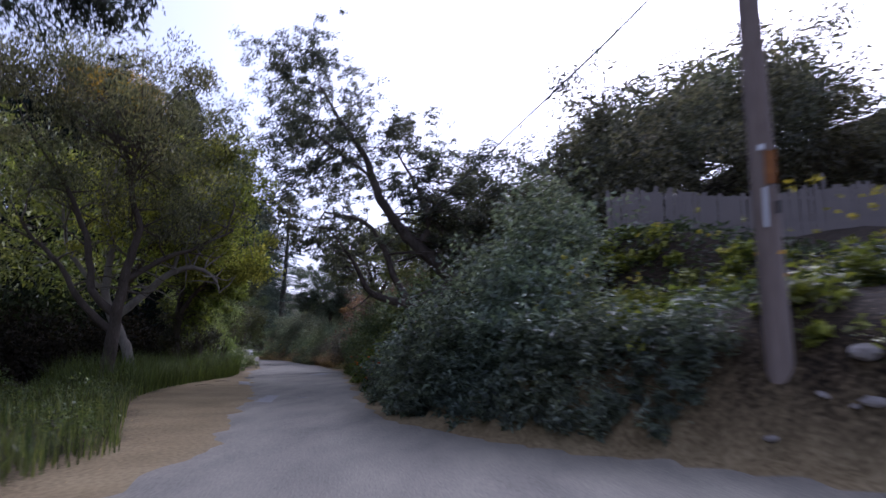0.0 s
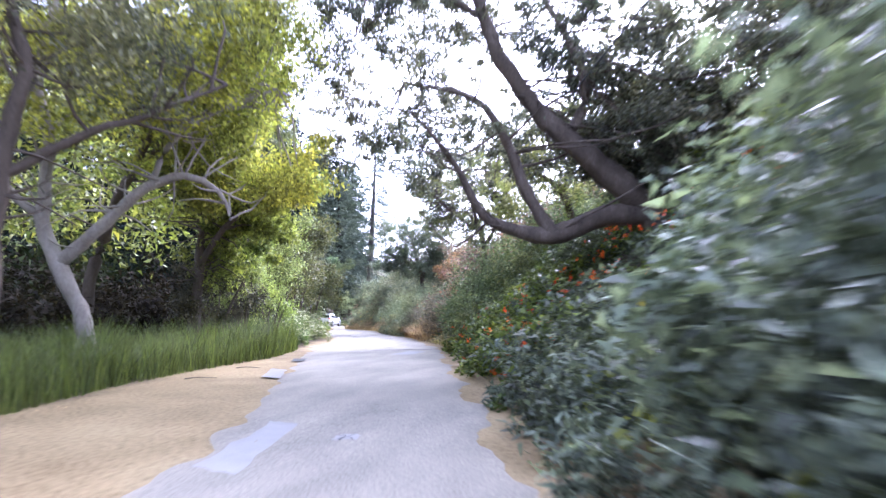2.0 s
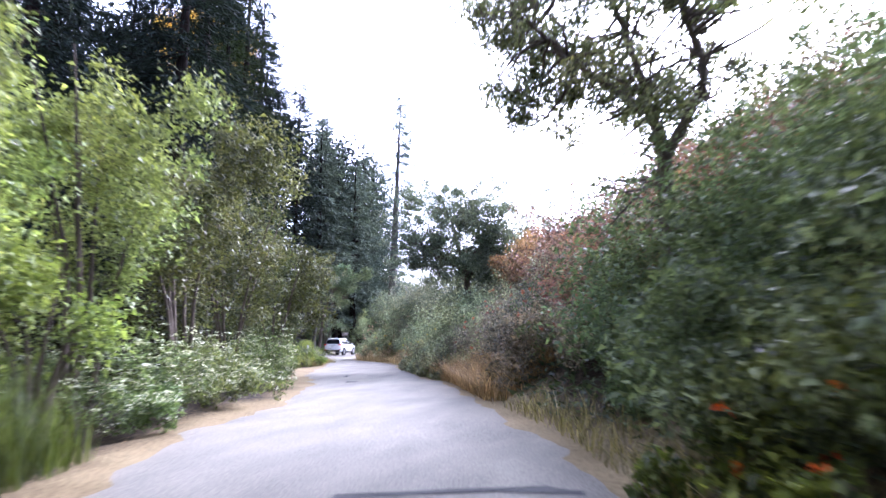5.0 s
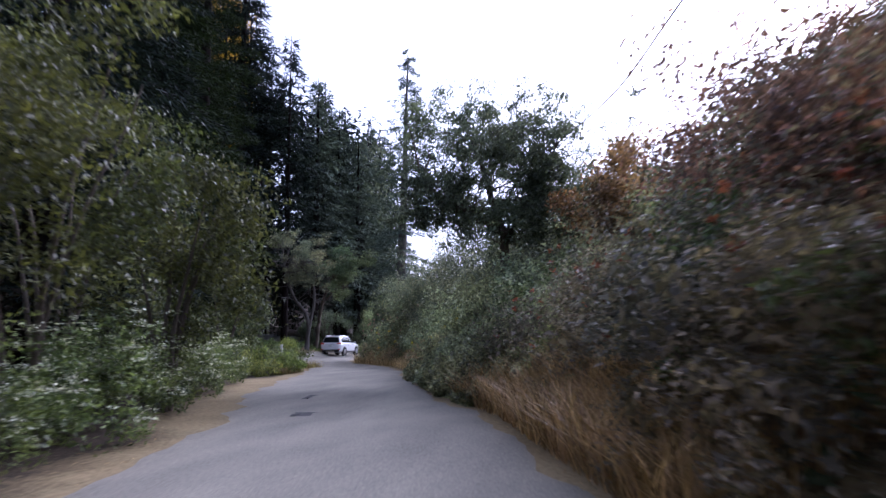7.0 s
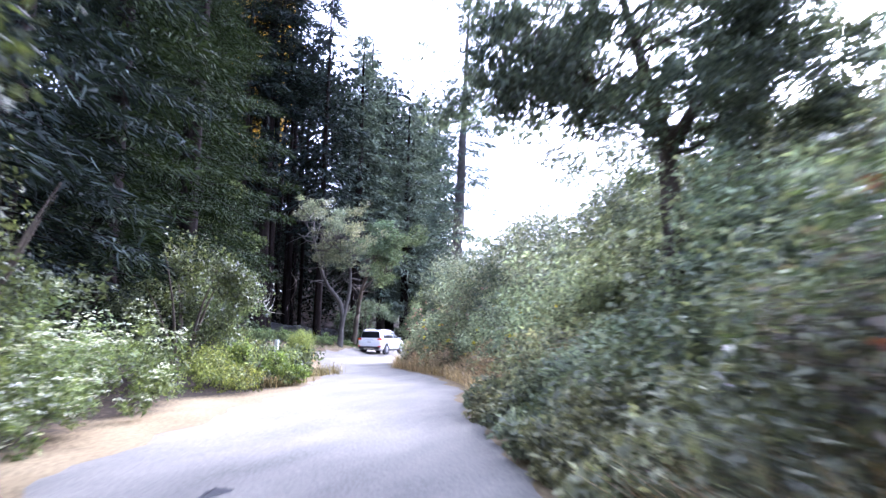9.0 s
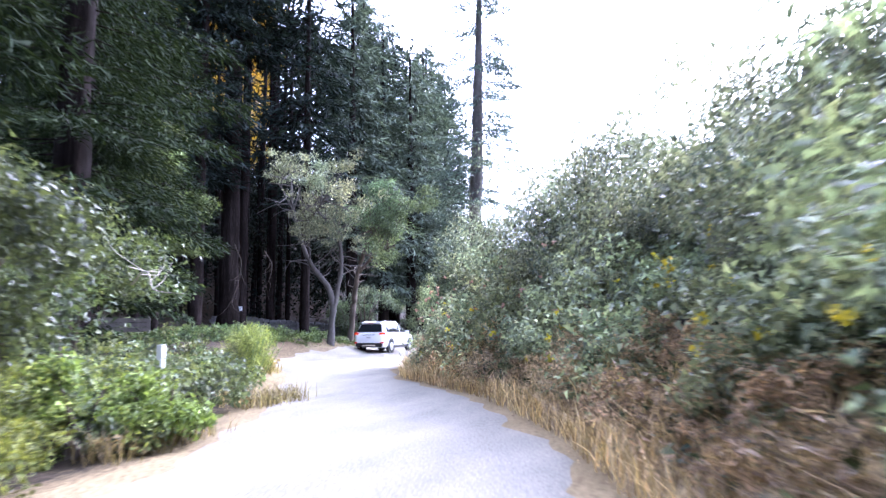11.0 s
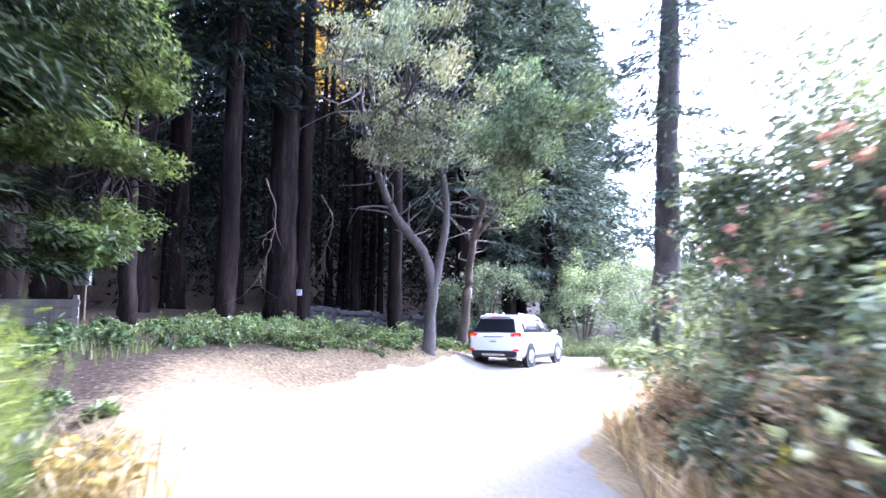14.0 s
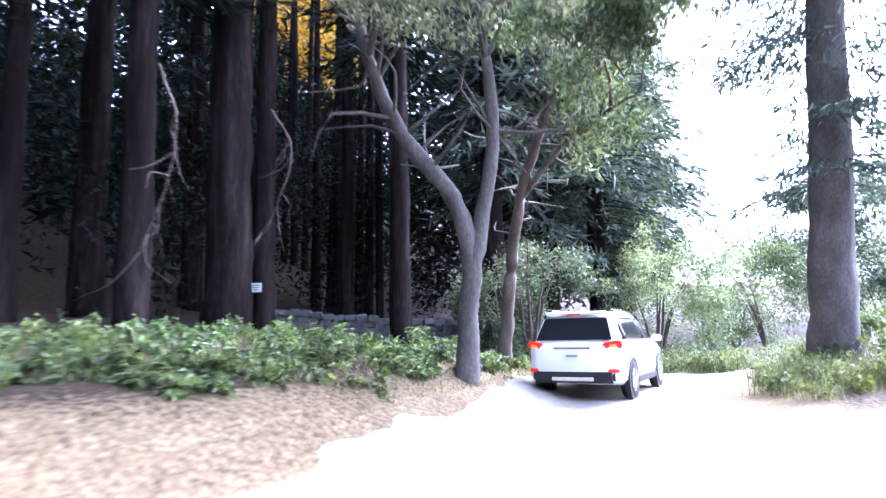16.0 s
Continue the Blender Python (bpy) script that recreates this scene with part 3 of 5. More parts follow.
# ---- left verge: grass, weeds, white-flowered parsley, shrubs ----
def verge_blades(name, label, n, y0, y1, d0, d1, h, w, lo, hi, seed, lean=0.35):
    r = np.random.default_rng(seed)
    p, _, dl = scatter(n * 10, -48, 2, y0, y1, r, lambda a, b, x, y: (b > d0) & (b < d1))
    return tagged(Leaves().blades(p[:n], h, w, lo, hi, r, lean).done(name, M_LEAF), label, "grass", kind="stuff")


verge_blades("tall_grass", "tall soft green grass beside the dirt shoulder", 30000, 25.5, 43, 0.0, 3.4, 0.95, 0.016, (0.04, 0.062, 0.016), (0.15, 0.185, 0.05), 31, 0.6)
verge_blades("low_grass", "weedy low grass at the road margin", 9000, 6, 27, 0.0, 5.0, 0.45, 0.02, (0.05, 0.08, 0.02), (0.18, 0.19, 0.06), 32)
verge_blades("low_grass", "green grass under the trees at the bend", 11000, 82, 104, 0.3, 7.0, 0.16, 0.02, (0.06, 0.08, 0.03), (0.20, 0.23, 0.08), 33)


verge_blades("low_grass", "grass creeping over the dirt at the foot of the trees", 9000, 89, 101, -1.2, 0.6, 0.07, 0.014, (0.08, 0.085, 0.035), (0.22, 0.22, 0.10), 43, 0.9)


def verge_zone(name, label, n, y0, y1, d0, d1, rad, lift, per, size, width, lo, hi, seed, up=0.5, droop=0.3, category="plants"):
    r = np.random.default_rng(seed)
    p, _, dl = scatter(n * 40, -60, 4, y0, y1, r, lambda a, b, x, y: (b > d0) & (b < d1))
    p, dl = p[:n], dl[:n]
    cl, _ = lumps(p, rad, lift, dl + 0.35, 6, r)
    return tagged(Leaves().clumps(cl, max(8, per // 5), size, width, lo, hi, r, up, droop, 0.9, 0.35, simple=name not in ("broadleaf_plants", "fern_bank")).done(name, M_DIM if name == "shade_dark_understory" else M_LEAF), label, category, kind="stuff"), cl


verge_zone("verge_weeds", "mixed green weeds at the edge of the dirt", 110, 8, 27, 0.2, 5.0, (0.25, 0.5), (0.4, 1.0), 150, 0.08, 0.55, (0.04, 0.065, 0.02), (0.17, 0.20, 0.06), 34)
_, parsley = verge_zone("cow_parsley", "white-flowered cow parsley crowding the road edge", 260, 44.5, 66, -0.1, 2.8, (0.35, 0.7), (0.7, 1.7), 190, 0.095, 0.5, (0.05, 0.07, 0.03), (0.20, 0.245, 0.09), 35)
verge_zone("low_bushes", "low bushes with yellowish tips beside the pull-out", 60, 66, 73.5, 0.1, 3.0, (0.35, 0.6), (0.5, 1.2), 260, 0.075, 0.6, (0.06, 0.085, 0.03), (0.26, 0.30, 0.07), 36)
verge_zone("broadleaf_plants", "broad-leaved green plants at the road edge", 105, 70, 79.5, 0.1, 4.5, (0.25, 0.6), (0.3, 1.3), 170, 0.105, 0.7, (0.05, 0.065, 0.035), (0.19, 0.22, 0.11), 37)
verge_zone("fern_bank", "ferns and ivy covering the low bank under the trees", 270, 80, 104, 0.0, 6.0, (0.15, 0.34), (0.0, 0.6), 110, 0.14, 0.5, (0.04, 0.06, 0.025), (0.175, 0.235, 0.10), 38, 0.8, 0.2)
verge_zone("fern_bank", "low leafy plants spreading onto the dirt at the bend", 120, 87, 101, -0.9, 0.6, (0.14, 0.26), (0.0, 0.5), 110, 0.12, 0.55, (0.04, 0.06, 0.022), (0.17, 0.22, 0.09), 44, 0.8, 0.2)
# Brown-black leaf tints stand in for the canopy's shade.
verge_zone("shade_dark_understory", "shrubby understory beneath the trees, canopy shade put into its leaf colour", 340, 8, 66, 4.6, 12, (0.8, 1.5), (0.4, 1.6), 160, 0.24, 0.7, (0.012, 0.010, 0.008), (0.036, 0.031, 0.024), 39)


def umbels(name, label, cl, n, size, seed):
    """Flat white flower heads standing above the plants."""
    r = np.random.default_rng(seed)
    k = r.integers(0, len(cl), n)
    a = r.uniform(0, 6.28, n)
    c = cl[k, :3] + np.stack([np.cos(a), np.sin(a), np.zeros(n)], 1) * (cl[k, 3] * r.uniform(0.1, 0.9, n))[:, None]
    c[:, 2] += cl[k, 3] * r.uniform(0.55, 1.15, n)
    j = np.repeat(np.arange(n), 14)
    q = r.normal(size=(len(j), 3)) * [1, 1, 0.22] * size * 0.45
    t = r.random((len(j), 1))
    col = np.array([0.46, 0.49, 0.36]) * (1 - t) + np.array([0.74, 0.75, 0.67]) * t
    return tagged(Leaves().add(*leaf_arrays(c[j] + q, 0.042, 0.9, col, r, 1.2, 0)).done(name, M_PETAL), label, "flowers", kind="stuff")


umbels("white_umbels", "flat white flower heads of cow parsley", parsley, 1500, 0.13, 40)


# ---- trees ----
def tree(name, label, base, limbs, crown, bark, lo, hi, seed, per=120, size=0.11, width=0.5, twigs=60, group="", spread=0.2, up=0.3, fill=0.35, droop=0.4, category="tree"):
    """limbs: lists of (x, y, z, radius); crown: (x, y, z, reach x, y, z, number of clumps, clump radius)."""
    r = np.random.default_rng(seed)
    root = thing(name, base, label, category, group)
    off = np.array(base)
    w = Wood()
    tips = []
    for li in limbs:
        a = np.array(li, float)
        p = w.limb(a[:, :3] - off, a[:, 3], r, 10 if a[0, 3] > 0.12 else 7)
        tips.append(p[len(p) // 3:])
    tips = np.concatenate(tips)
    w.twigs(tips[r.integers(0, len(tips), twigs)], 1.5, 0.035, r)
    lv = Leaves()
    cl = []
    for cx, cy, cz, rx, ry, rz, n, cr in crown:
        m_ = max(9, n // 5)
        d = unit(r.normal(size=(m_, 3))) * (r.random((m_, 1)) ** 0.4)
        d = d[r.integers(0, m_, n)] + r.normal(size=(n, 3)) * 0.17
        cl.append(np.c_[np.array([cx, cy, cz]) - off + d * [rx, ry, rz], cr * r.uniform(0.55, 1.2, n)])
    cl = np.concatenate(cl)
    for c in cl[:: max(1, len(cl) // 45)]:
        s = tips[np.argsort(((tips - c[:3]) ** 2).sum(1))[: max(2, len(tips) // 5)]][int(r.integers(0, max(2, len(tips) // 5)))]
        m_ = (s + c[:3]) / 2 + r.normal(size=3) * 0.25
        w.limb([s, m_, c[:3]], [0.035, 0.024, 0.008], r, 5, 0.45, 0.06)
    w.done("trunk", bark, root)
    lv.clumps(cl, int(per * 1.05), size * 1.45, width, lo, hi, r, up, droop, 0.7, fill, spread, seed not in (51, 53))
    lv.done("crown", M_LEAF, root)
    return root


def gz(x, y):
    return float(height(np.array([x]), np.array([y]))[0])


OAK_LO, OAK_HI = (0.07, 0.08, 0.035), (0.25, 0.26, 0.10)
YG_LO, YG_HI = (0.09, 0.11, 0.03), (0.36, 0.40, 0.08)
# pale twisted trees beside the dirt shoulder
tree("oak_tree", "twisted pale-barked oak leaning beside the dirt shoulder", (-11.6, 31.1, gz(-11.6, 31.1)),
     [[(-11.6, 31.1, -0.1, 0.26), (-11.8, 31.1, 1.2, 0.2), (-12.45, 30.8, 2.8, 0.18), (-12.6, 30.6, 3.6, 0.15), (-12.4, 30.4, 5.4, 0.12), (-12.7, 30.2, 7.3, 0.08), (-12.2, 30.3, 9.0, 0.04)],
      [(-12.3, 30.85, 2.6, 0.15), (-11.3, 31.0, 3.5, 0.14), (-10.4, 31.2, 4.35, 0.11), (-9.5, 31.4, 4.65, 0.09), (-8.8, 31.6, 4.3, 0.06), (-8.6, 31.8, 3.7, 0.03)],
      [(-10.4, 31.2, 4.35, 0.09), (-9.9, 31.5, 5.6, 0.07), (-8.9, 31.9, 6.4, 0.05), (-7.8, 32.4, 7.0, 0.03)],
      [(-12.6, 30.6, 3.6, 0.11), (-13.6, 30.2, 4.6, 0.09), (-14.2, 30.0, 6.4, 0.06), (-14.0, 29.9, 8.4, 0.03)]],
     [(-11.3, 31.6, 7.6, 4.4, 4.0, 2.6, 150, 0.75), (-9.6, 33.6, 5.6, 2.4, 2.6, 1.7, 60, 0.6)], M_PALE, (0.13, 0.14, 0.03), (0.52, 0.52, 0.09), 51, 130, 0.10)
tree("oak_tree", "dark-stemmed spreading oak with crooked limbs", (-10.3, 27.0, gz(-10.3, 27.0)),
     [[(-10.3, 27.0, -0.1, 0.24), (-10.0, 26.9, 1.6, 0.2), (-9.75, 26.7, 2.9, 0.17), (-9.5, 26.6, 4.0, 0.14), (-9.2, 26.5, 5.3, 0.11), (-9.6, 26.5, 7.2, 0.07), (-9.2, 26.7, 9.0, 0.03)],
      [(-9.9, 26.8, 2.5, 0.14), (-10.6, 26.5, 3.3, 0.12), (-10.8, 26.3, 5.0, 0.1), (-11.6, 26.0, 7.0, 0.06)],
      [(-10.1, 26.9, 2.0, 0.13), (-11.0, 26.6, 2.9, 0.11), (-11.6, 26.4, 4.0, 0.08), (-12.8, 26.0, 5.4, 0.05)],
      [(-9.6, 26.65, 3.6, 0.1), (-8.6, 27.3, 4.4, 0.08), (-7.6, 27.9, 5.0, 0.05), (-6.8, 28.5, 5.6, 0.03)]],
     [(-10.0, 27.0, 8.2, 3.9, 4.0, 3.2, 200, 0.75), (-12.5, 25.0, 8.5, 2.6, 2.6, 2.6, 60, 0.8)], M_BARK, (0.075, 0.075, 0.045), (0.24, 0.235, 0.13), 52, 135, 0.10)
tree("oak_tree", "yellow-green leafy tree hanging towards the lane", (-13.2, 37.5, gz(-13.2, 37.5)),
     [[(-13.2, 37.5, -0.1, 0.22), (-12.9, 37.3, 2.0, 0.18), (-12.6, 37.0, 4.2, 0.13), (-12.3, 36.6, 6.3, 0.08), (-12.0, 36.4, 8.4, 0.04)],
      [(-12.8, 37.2, 3.0, 0.12), (-11.6, 36.9, 4.4, 0.09), (-10.4, 36.7, 5.3, 0.06), (-9.6, 36.6, 5.2, 0.03)]],
     [(-12.2, 37.3, 6.6, 3.0, 3.6, 2.7, 130, 0.62), (-10.6, 36.6, 4.6, 1.6, 2.0, 1.3, 44, 0.45), (-12.4, 38.6, 4.0, 1.8, 2.2, 1.5, 46, 0.5)], M_BARK, YG_LO, YG_HI, 53, 135, 0.115)
tree("oak_tree", "big spreading oak whose dark limbs arch over the lane", (1.9, 35.2, gz(1.9, 35.2) - 0.1),
     [[(1.9, 35.2, gz(1.9, 35.2) - 0.2, 0.5), (1.2, 35.0, 4.2, 0.42), (0.3, 34.7, 5.0, 0.34), (-1.4, 34.2, 6.6, 0.24), (-2.4, 33.8, 8.1, 0.19), (-3.0, 33.6, 9.8, 0.14), (-4.2, 33.6, 11.6, 0.08), (-5.2, 33.8, 13.4, 0.04)],
      [(1.3, 35.0, 4.0, 0.32), (0.2, 34.8, 3.9, 0.28), (-1.1, 34.5, 3.4, 0.24), (-1.9, 34.3, 3.5, 0.18), (-2.7, 34.1, 3.75, 0.13), (-3.15, 33.9, 4.5, 0.1), (-3.6, 33.8, 5.3, 0.07), (-4.6, 33.6, 6.6, 0.04)],
      [(-1.1, 34.5, 3.4, 0.2), (-1.75, 34.3, 4.5, 0.16), (-2.2, 34.1, 5.8, 0.12), (-3.0, 33.8, 6.9, 0.09), (-4.7, 33.4, 7.3, 0.04)],
      [(-0.6, 34.4, 5.9, 0.16), (-0.2, 34.0, 7.2, 0.12), (-0.9, 33.8, 8.8, 0.08), (-1.8, 33.7, 10.4, 0.03)],
      [(-2.8, 33.7, 9.0, 0.1), (-4.4, 33.6, 10.2, 0.07), (-6.4, 34.0, 12.0, 0.03)]],
     [(-5.2, 34.4, 12.0, 3.0, 2.6, 3.0, 210, 0.36), (-6.4, 34.6, 8.8, 2.4, 2.2, 2.8, 150, 0.34), (-4.2, 34.0, 8.2, 2.0, 2.2, 2.6, 110, 0.32), (-2.6, 34.0, 9.8, 2.0, 2.0, 1.8, 60, 0.32), (-1.6, 33.6, 7.6, 1.4, 1.6, 1.6, 34, 0.3), (2.6, 35.4, 7.2, 3.0, 2.6, 2.0, 170, 0.5), (0.6, 34.8, 6.8, 1.4, 1.8, 1.0, 60, 0.4), (3.6, 32.0, 8.0, 2.8, 2.8, 1.5, 130, 0.5), (4.2, 36.4, 5.8, 2.4, 1.6, 2.2, 110, 0.55), (1.8, 33.6, 6.0, 1.6, 1.2, 1.0, 130, 0.42), (2.6, 33.8, 4.6, 1.2, 1.0, 0.9, 90, 0.4), (-0.6, 34.2, 8.6, 2.0, 2.0, 1.6, 90, 0.36), (-1.5, 34.2, 10.8, 2.6, 2.0, 1.6, 110, 0.36), (-4.5, 36.0, 6.3, 2.6, 2.0, 1.4, 110, 0.36), (-2.2, 35.4, 6.2, 1.6, 1.6, 1.0, 50, 0.34), (2.9, 38.6, 7.2, 1.7, 1.8, 2.4, 200, 0.5), (2.2, 36.5, 6.0, 1.2, 1.2, 1.2, 80, 0.45), (-5.9, 33.0, 14.0, 2.4, 2.2, 1.9, 150, 0.38), (-5.4, 33.8, 10.6, 2.4, 2.2, 1.8, 130, 0.38), (3.4, 32.4, 6.6, 2.4, 2.0, 2.0, 210, 0.5), (5.8, 34.4, 7.6, 3.0, 2.8, 2.4, 210, 0.55), (0.9, 34.6, 8.4, 2.0, 1.8, 1.8, 140, 0.45), (1.3, 37.2, 6.3, 1.6, 1.4, 1.5, 230, 0.5), (0.0, 36.6, 6.3, 1.2, 1.2, 1.0, 110, 0.42), (2.4, 37.6, 4.9, 1.2, 1.2, 0.9, 110, 0.45)], M_BARK, (0.045, 0.05, 0.04), (0.16, 0.165, 0.12), 54, 64, 0.092, fill=0.1)
tree("oak_tree", "thin-crowned oak standing on the bank", (-4.4, 47.9, gz(-4.4, 47.9)),
     [[(-4.4, 47.9, gz(-4.4, 47.9) - 0.2, 0.17), (-4.6, 47.7, 4.5, 0.14), (-4.9, 47.4, 5.6, 0.1), (-5.1, 47.3, 6.6, 0.06), (-5.6, 47.1, 8.2, 0.03)],
      [(-4.6, 47.7, 4.6, 0.1), (-3.9, 47.6, 6.0, 0.08), (-4.2, 47.4, 7.4, 0.05), (-3.6, 47.3, 8.4, 0.03)],
      [(-4.9, 47.4, 5.4, 0.07), (-6.2, 47.0, 6.4, 0.05), (-7.0, 46.8, 7.2, 0.03)]],
     [(-5.0, 47.4, 7.0, 3.0, 2.4, 2.0, 170, 0.5)], M_BARK, OAK_LO, (0.20, 0.21, 0.11), 55, 190, 0.085, fill=0.2, twigs=110)
tree("oak_tree", "oak branches with thin grey-green leaves above the bank", (-0.2, 43.5, gz(-0.2, 43.5)),
     [[(-0.2, 43.5, gz(-0.2, 43.5) - 0.2, 0.18), (-0.8, 43.2, 6.0, 0.13), (-1.9, 42.8, 7.0, 0.09), (-3.2, 42.4, 7.8, 0.04)],
      [(-0.8, 43.2, 6.0, 0.11), (-0.5, 42.8, 8.0, 0.07), (-0.9, 42.5, 9.6, 0.03)]],
     [(-1.0, 43.0, 7.4, 3.4, 2.8, 2.4, 120, 0.55)], M_BARK, (0.10, 0.12, 0.04), (0.32, 0.34, 0.12), 56, 190, 0.09, fill=0.3)
tree("deciduous_tree", "dark green roadside tree with an open crown", (-12.1, 66.8, gz(-12.1, 66.8)),
     [[(-12.1, 66.8, gz(-12.1, 66.8) - 0.2, 0.2), (-12.1, 66.8, 4.4, 0.15), (-12.5, 66.5, 6.2, 0.1), (-13.0, 66.2, 8.0, 0.05)],
      [(-12.1, 66.8, 4.4, 0.11), (-11.2, 66.8, 6.0, 0.08), (-10.3, 66.9, 7.6, 0.04)],
      [(-12.2, 66.7, 4.8, 0.1), (-13.6, 66.2, 5.8, 0.07), (-14.8, 65.9, 6.4, 0.03)]],
     [(-12.0, 66.4, 7.0, 3.7, 2.6, 2.5, 380, 0.48), (-14.4, 66.2, 5.6, 1.7, 1.4, 1.1, 80, 0.38), (-10.4, 66.2, 5.6, 2.0, 1.5, 1.3, 80, 0.38)], M_BARK, (0.06, 0.075, 0.05), (0.17, 0.20, 0.145), 57, 135, 0.085, fill=0.15)
tree("oak_tree", "tall slim tree rising behind the roadside oaks", (-13.6, 41.0, gz(-13.6, 41.0)),
     [[(-13.6, 41.0, -0.1, 0.24), (-13.2, 40.8, 4.0, 0.18), (-12.4, 40.4, 8.0, 0.13), (-12.2, 40.2, 10.5, 0.07), (-12.4, 40.0, 12.5, 0.03)]],
     [(-12.6, 40.0, 10.6, 2.2, 2.2, 2.2, 80, 0.6), (-12.2, 40.4, 7.6, 2.2, 2.2, 2.0, 60, 0.6)], M_BARK, (0.05, 0.06, 0.035), (0.16, 0.18, 0.09), 59, 110, 0.11)
tree("oak_tree", "leafy grey-green oak closing the gap behind the twisted ones", (-14.6, 34.4, gz(-14.6, 34.4)),
     [[(-14.6, 34.4, -0.1, 0.2), (-14.2, 34.2, 3.0, 0.16), (-12.6, 33.8, 6.0, 0.12), (-10.6, 33.4, 8.2, 0.08), (-9.0, 33.4, 9.6, 0.04)], [(-13.2, 34.0, 5.2, 0.1), (-11.0, 33.6, 6.8, 0.06), (-9.2, 33.0, 7.8, 0.03)]],
     [(-8.9, 33.4, 9.6, 2.0, 2.0, 2.0, 120, 0.5), (-9.8, 33.8, 7.0, 1.8, 1.8, 1.4, 70, 0.5)], M_BARK, (0.10, 0.11, 0.035), (0.40, 0.41, 0.10), 50, 120, 0.095)
tree("overhanging_tree", "dark-leaved tree branch overhanging the roadside", (-11.5, 17.0, gz(-11.5, 17.0)),
     [[(-11.5, 17.0, -0.1, 0.3), (-11.2, 17.0, 3.5, 0.24), (-10.4, 17.0, 6.5, 0.16), (-8.8, 17.0, 8.6, 0.09), (-6.8, 17.0, 9.4, 0.04)]],
     [(-7.6, 17.6, 9.2, 2.6, 2.2, 1.1, 60, 0.55), (-11.5, 18.5, 9.6, 3.0, 2.6, 2.6, 70, 0.8)], M_BARK, (0.02, 0.025, 0.02), (0.06, 0.07, 0.05), 58, 130, 0.12)


def shrub(label, x, y, top, spread_x, spread_y, n, cr, lo, hi, seed, per=170, size=0.1, width=0.55, group="roadside shrubs", stems=6, bottom=0.2, category="shrub"):
    r = np.random.default_rng(seed)
    z = gz(x, y)
    root = thing("shrub", (x, y, z), label, category, group)
    w = Wood()
    for k in range(stems):
        a = r.uniform(0, 6.28)
        e = np.array([math.cos(a) * spread_x * 0.6, math.sin(a) * spread_y * 0.6, (top - z) * r.uniform(0.6, 0.9)])
        w.limb([(0.15 * math.cos(a), 0.15 * math.sin(a), -0.1), e * [0.4, 0.4, 0.5], e], [0.06, 0.04, 0.012], r, 6, 0.5, 0.03)
    w.done("stem", M_BARK, root)
    m_ = max(6, n // 6)
    d = unit(r.normal(size=(m_, 3))) * (r.random((m_, 1)) ** 0.3)
    d = d[r.integers(0, m_, n)] + r.normal(size=(n, 3)) * 0.16
    hh = (top - z) * (1 - bottom) / 2
    cl = np.c_[d * [spread_x, spread_y, hh] + [0, 0, (top - z) - hh], cr * r.uniform(0.6, 1.25, n)]
    cl = cl[cl[:, 2] + z > height(x + cl[:, 0], y + cl[:, 1]) + 0.1]
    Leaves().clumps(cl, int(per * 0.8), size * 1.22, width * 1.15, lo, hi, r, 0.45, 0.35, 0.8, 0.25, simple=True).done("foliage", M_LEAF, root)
    return root


S_LO, S_HI = (0.028, 0.033, 0.014), (0.12, 0.125, 0.044)
for k, (x, y, top, sx, sy, n, lo, hi) in enumerate([
        (-13.9, 42.0, 6.6, 1.7, 1.8, 90, (0.11, 0.14, 0.045), (0.36, 0.41, 0.14)), (-14.4, 45.4, 7.2, 1.7, 2.0, 100, (0.10, 0.13, 0.045), (0.34, 0.39, 0.14)),
        (-15.0, 49.0, 7.0, 1.9, 2.2, 105, S_LO, S_HI), (-16.9, 53.6, 7.2, 2.5, 2.4, 130, S_LO, S_HI), (-17.2, 57.0, 5.2, 2.0, 2.0, 90, S_LO, S_HI),
        (-20.0, 57.0, 8.0, 3.0, 3.0, 110, S_LO, (0.11, 0.125, 0.045)), (-22.5, 62.5, 4.6, 2.0, 2.0, 70, (0.025, 0.03, 0.018), (0.10, 0.115, 0.05)), (-24.6, 69.6, 4.2, 1.5, 1.9, 64, (0.025, 0.033, 0.018), (0.11, 0.125, 0.055)),
        (-26.8, 73.2, 3.8, 1.4, 1.6, 48, (0.03, 0.04, 0.02), (0.13, 0.15, 0.06)), (-13.2, 43.4, 2.4, 0.8, 1.2, 26, (0.10, 0.14, 0.03), (0.30, 0.35, 0.10))]):
    shrub("tall leafy green shrub at the edge of the lane", x, y, top, sx, sy, n, 0.55, lo, hi, 60 + k)
for x, y, top, k in ((-22.0, 70.7, 0.95, 1), (-22.7, 70.2, 1.1, 2)):
    shrub("low bright green leafy shrub before the marker post", x, y, top, 0.6, 0.6, 34, 0.24, (0.09, 0.13, 0.03), (0.30, 0.38, 0.10), 85 + k, 90, 0.08, stems=4, bottom=0.0)


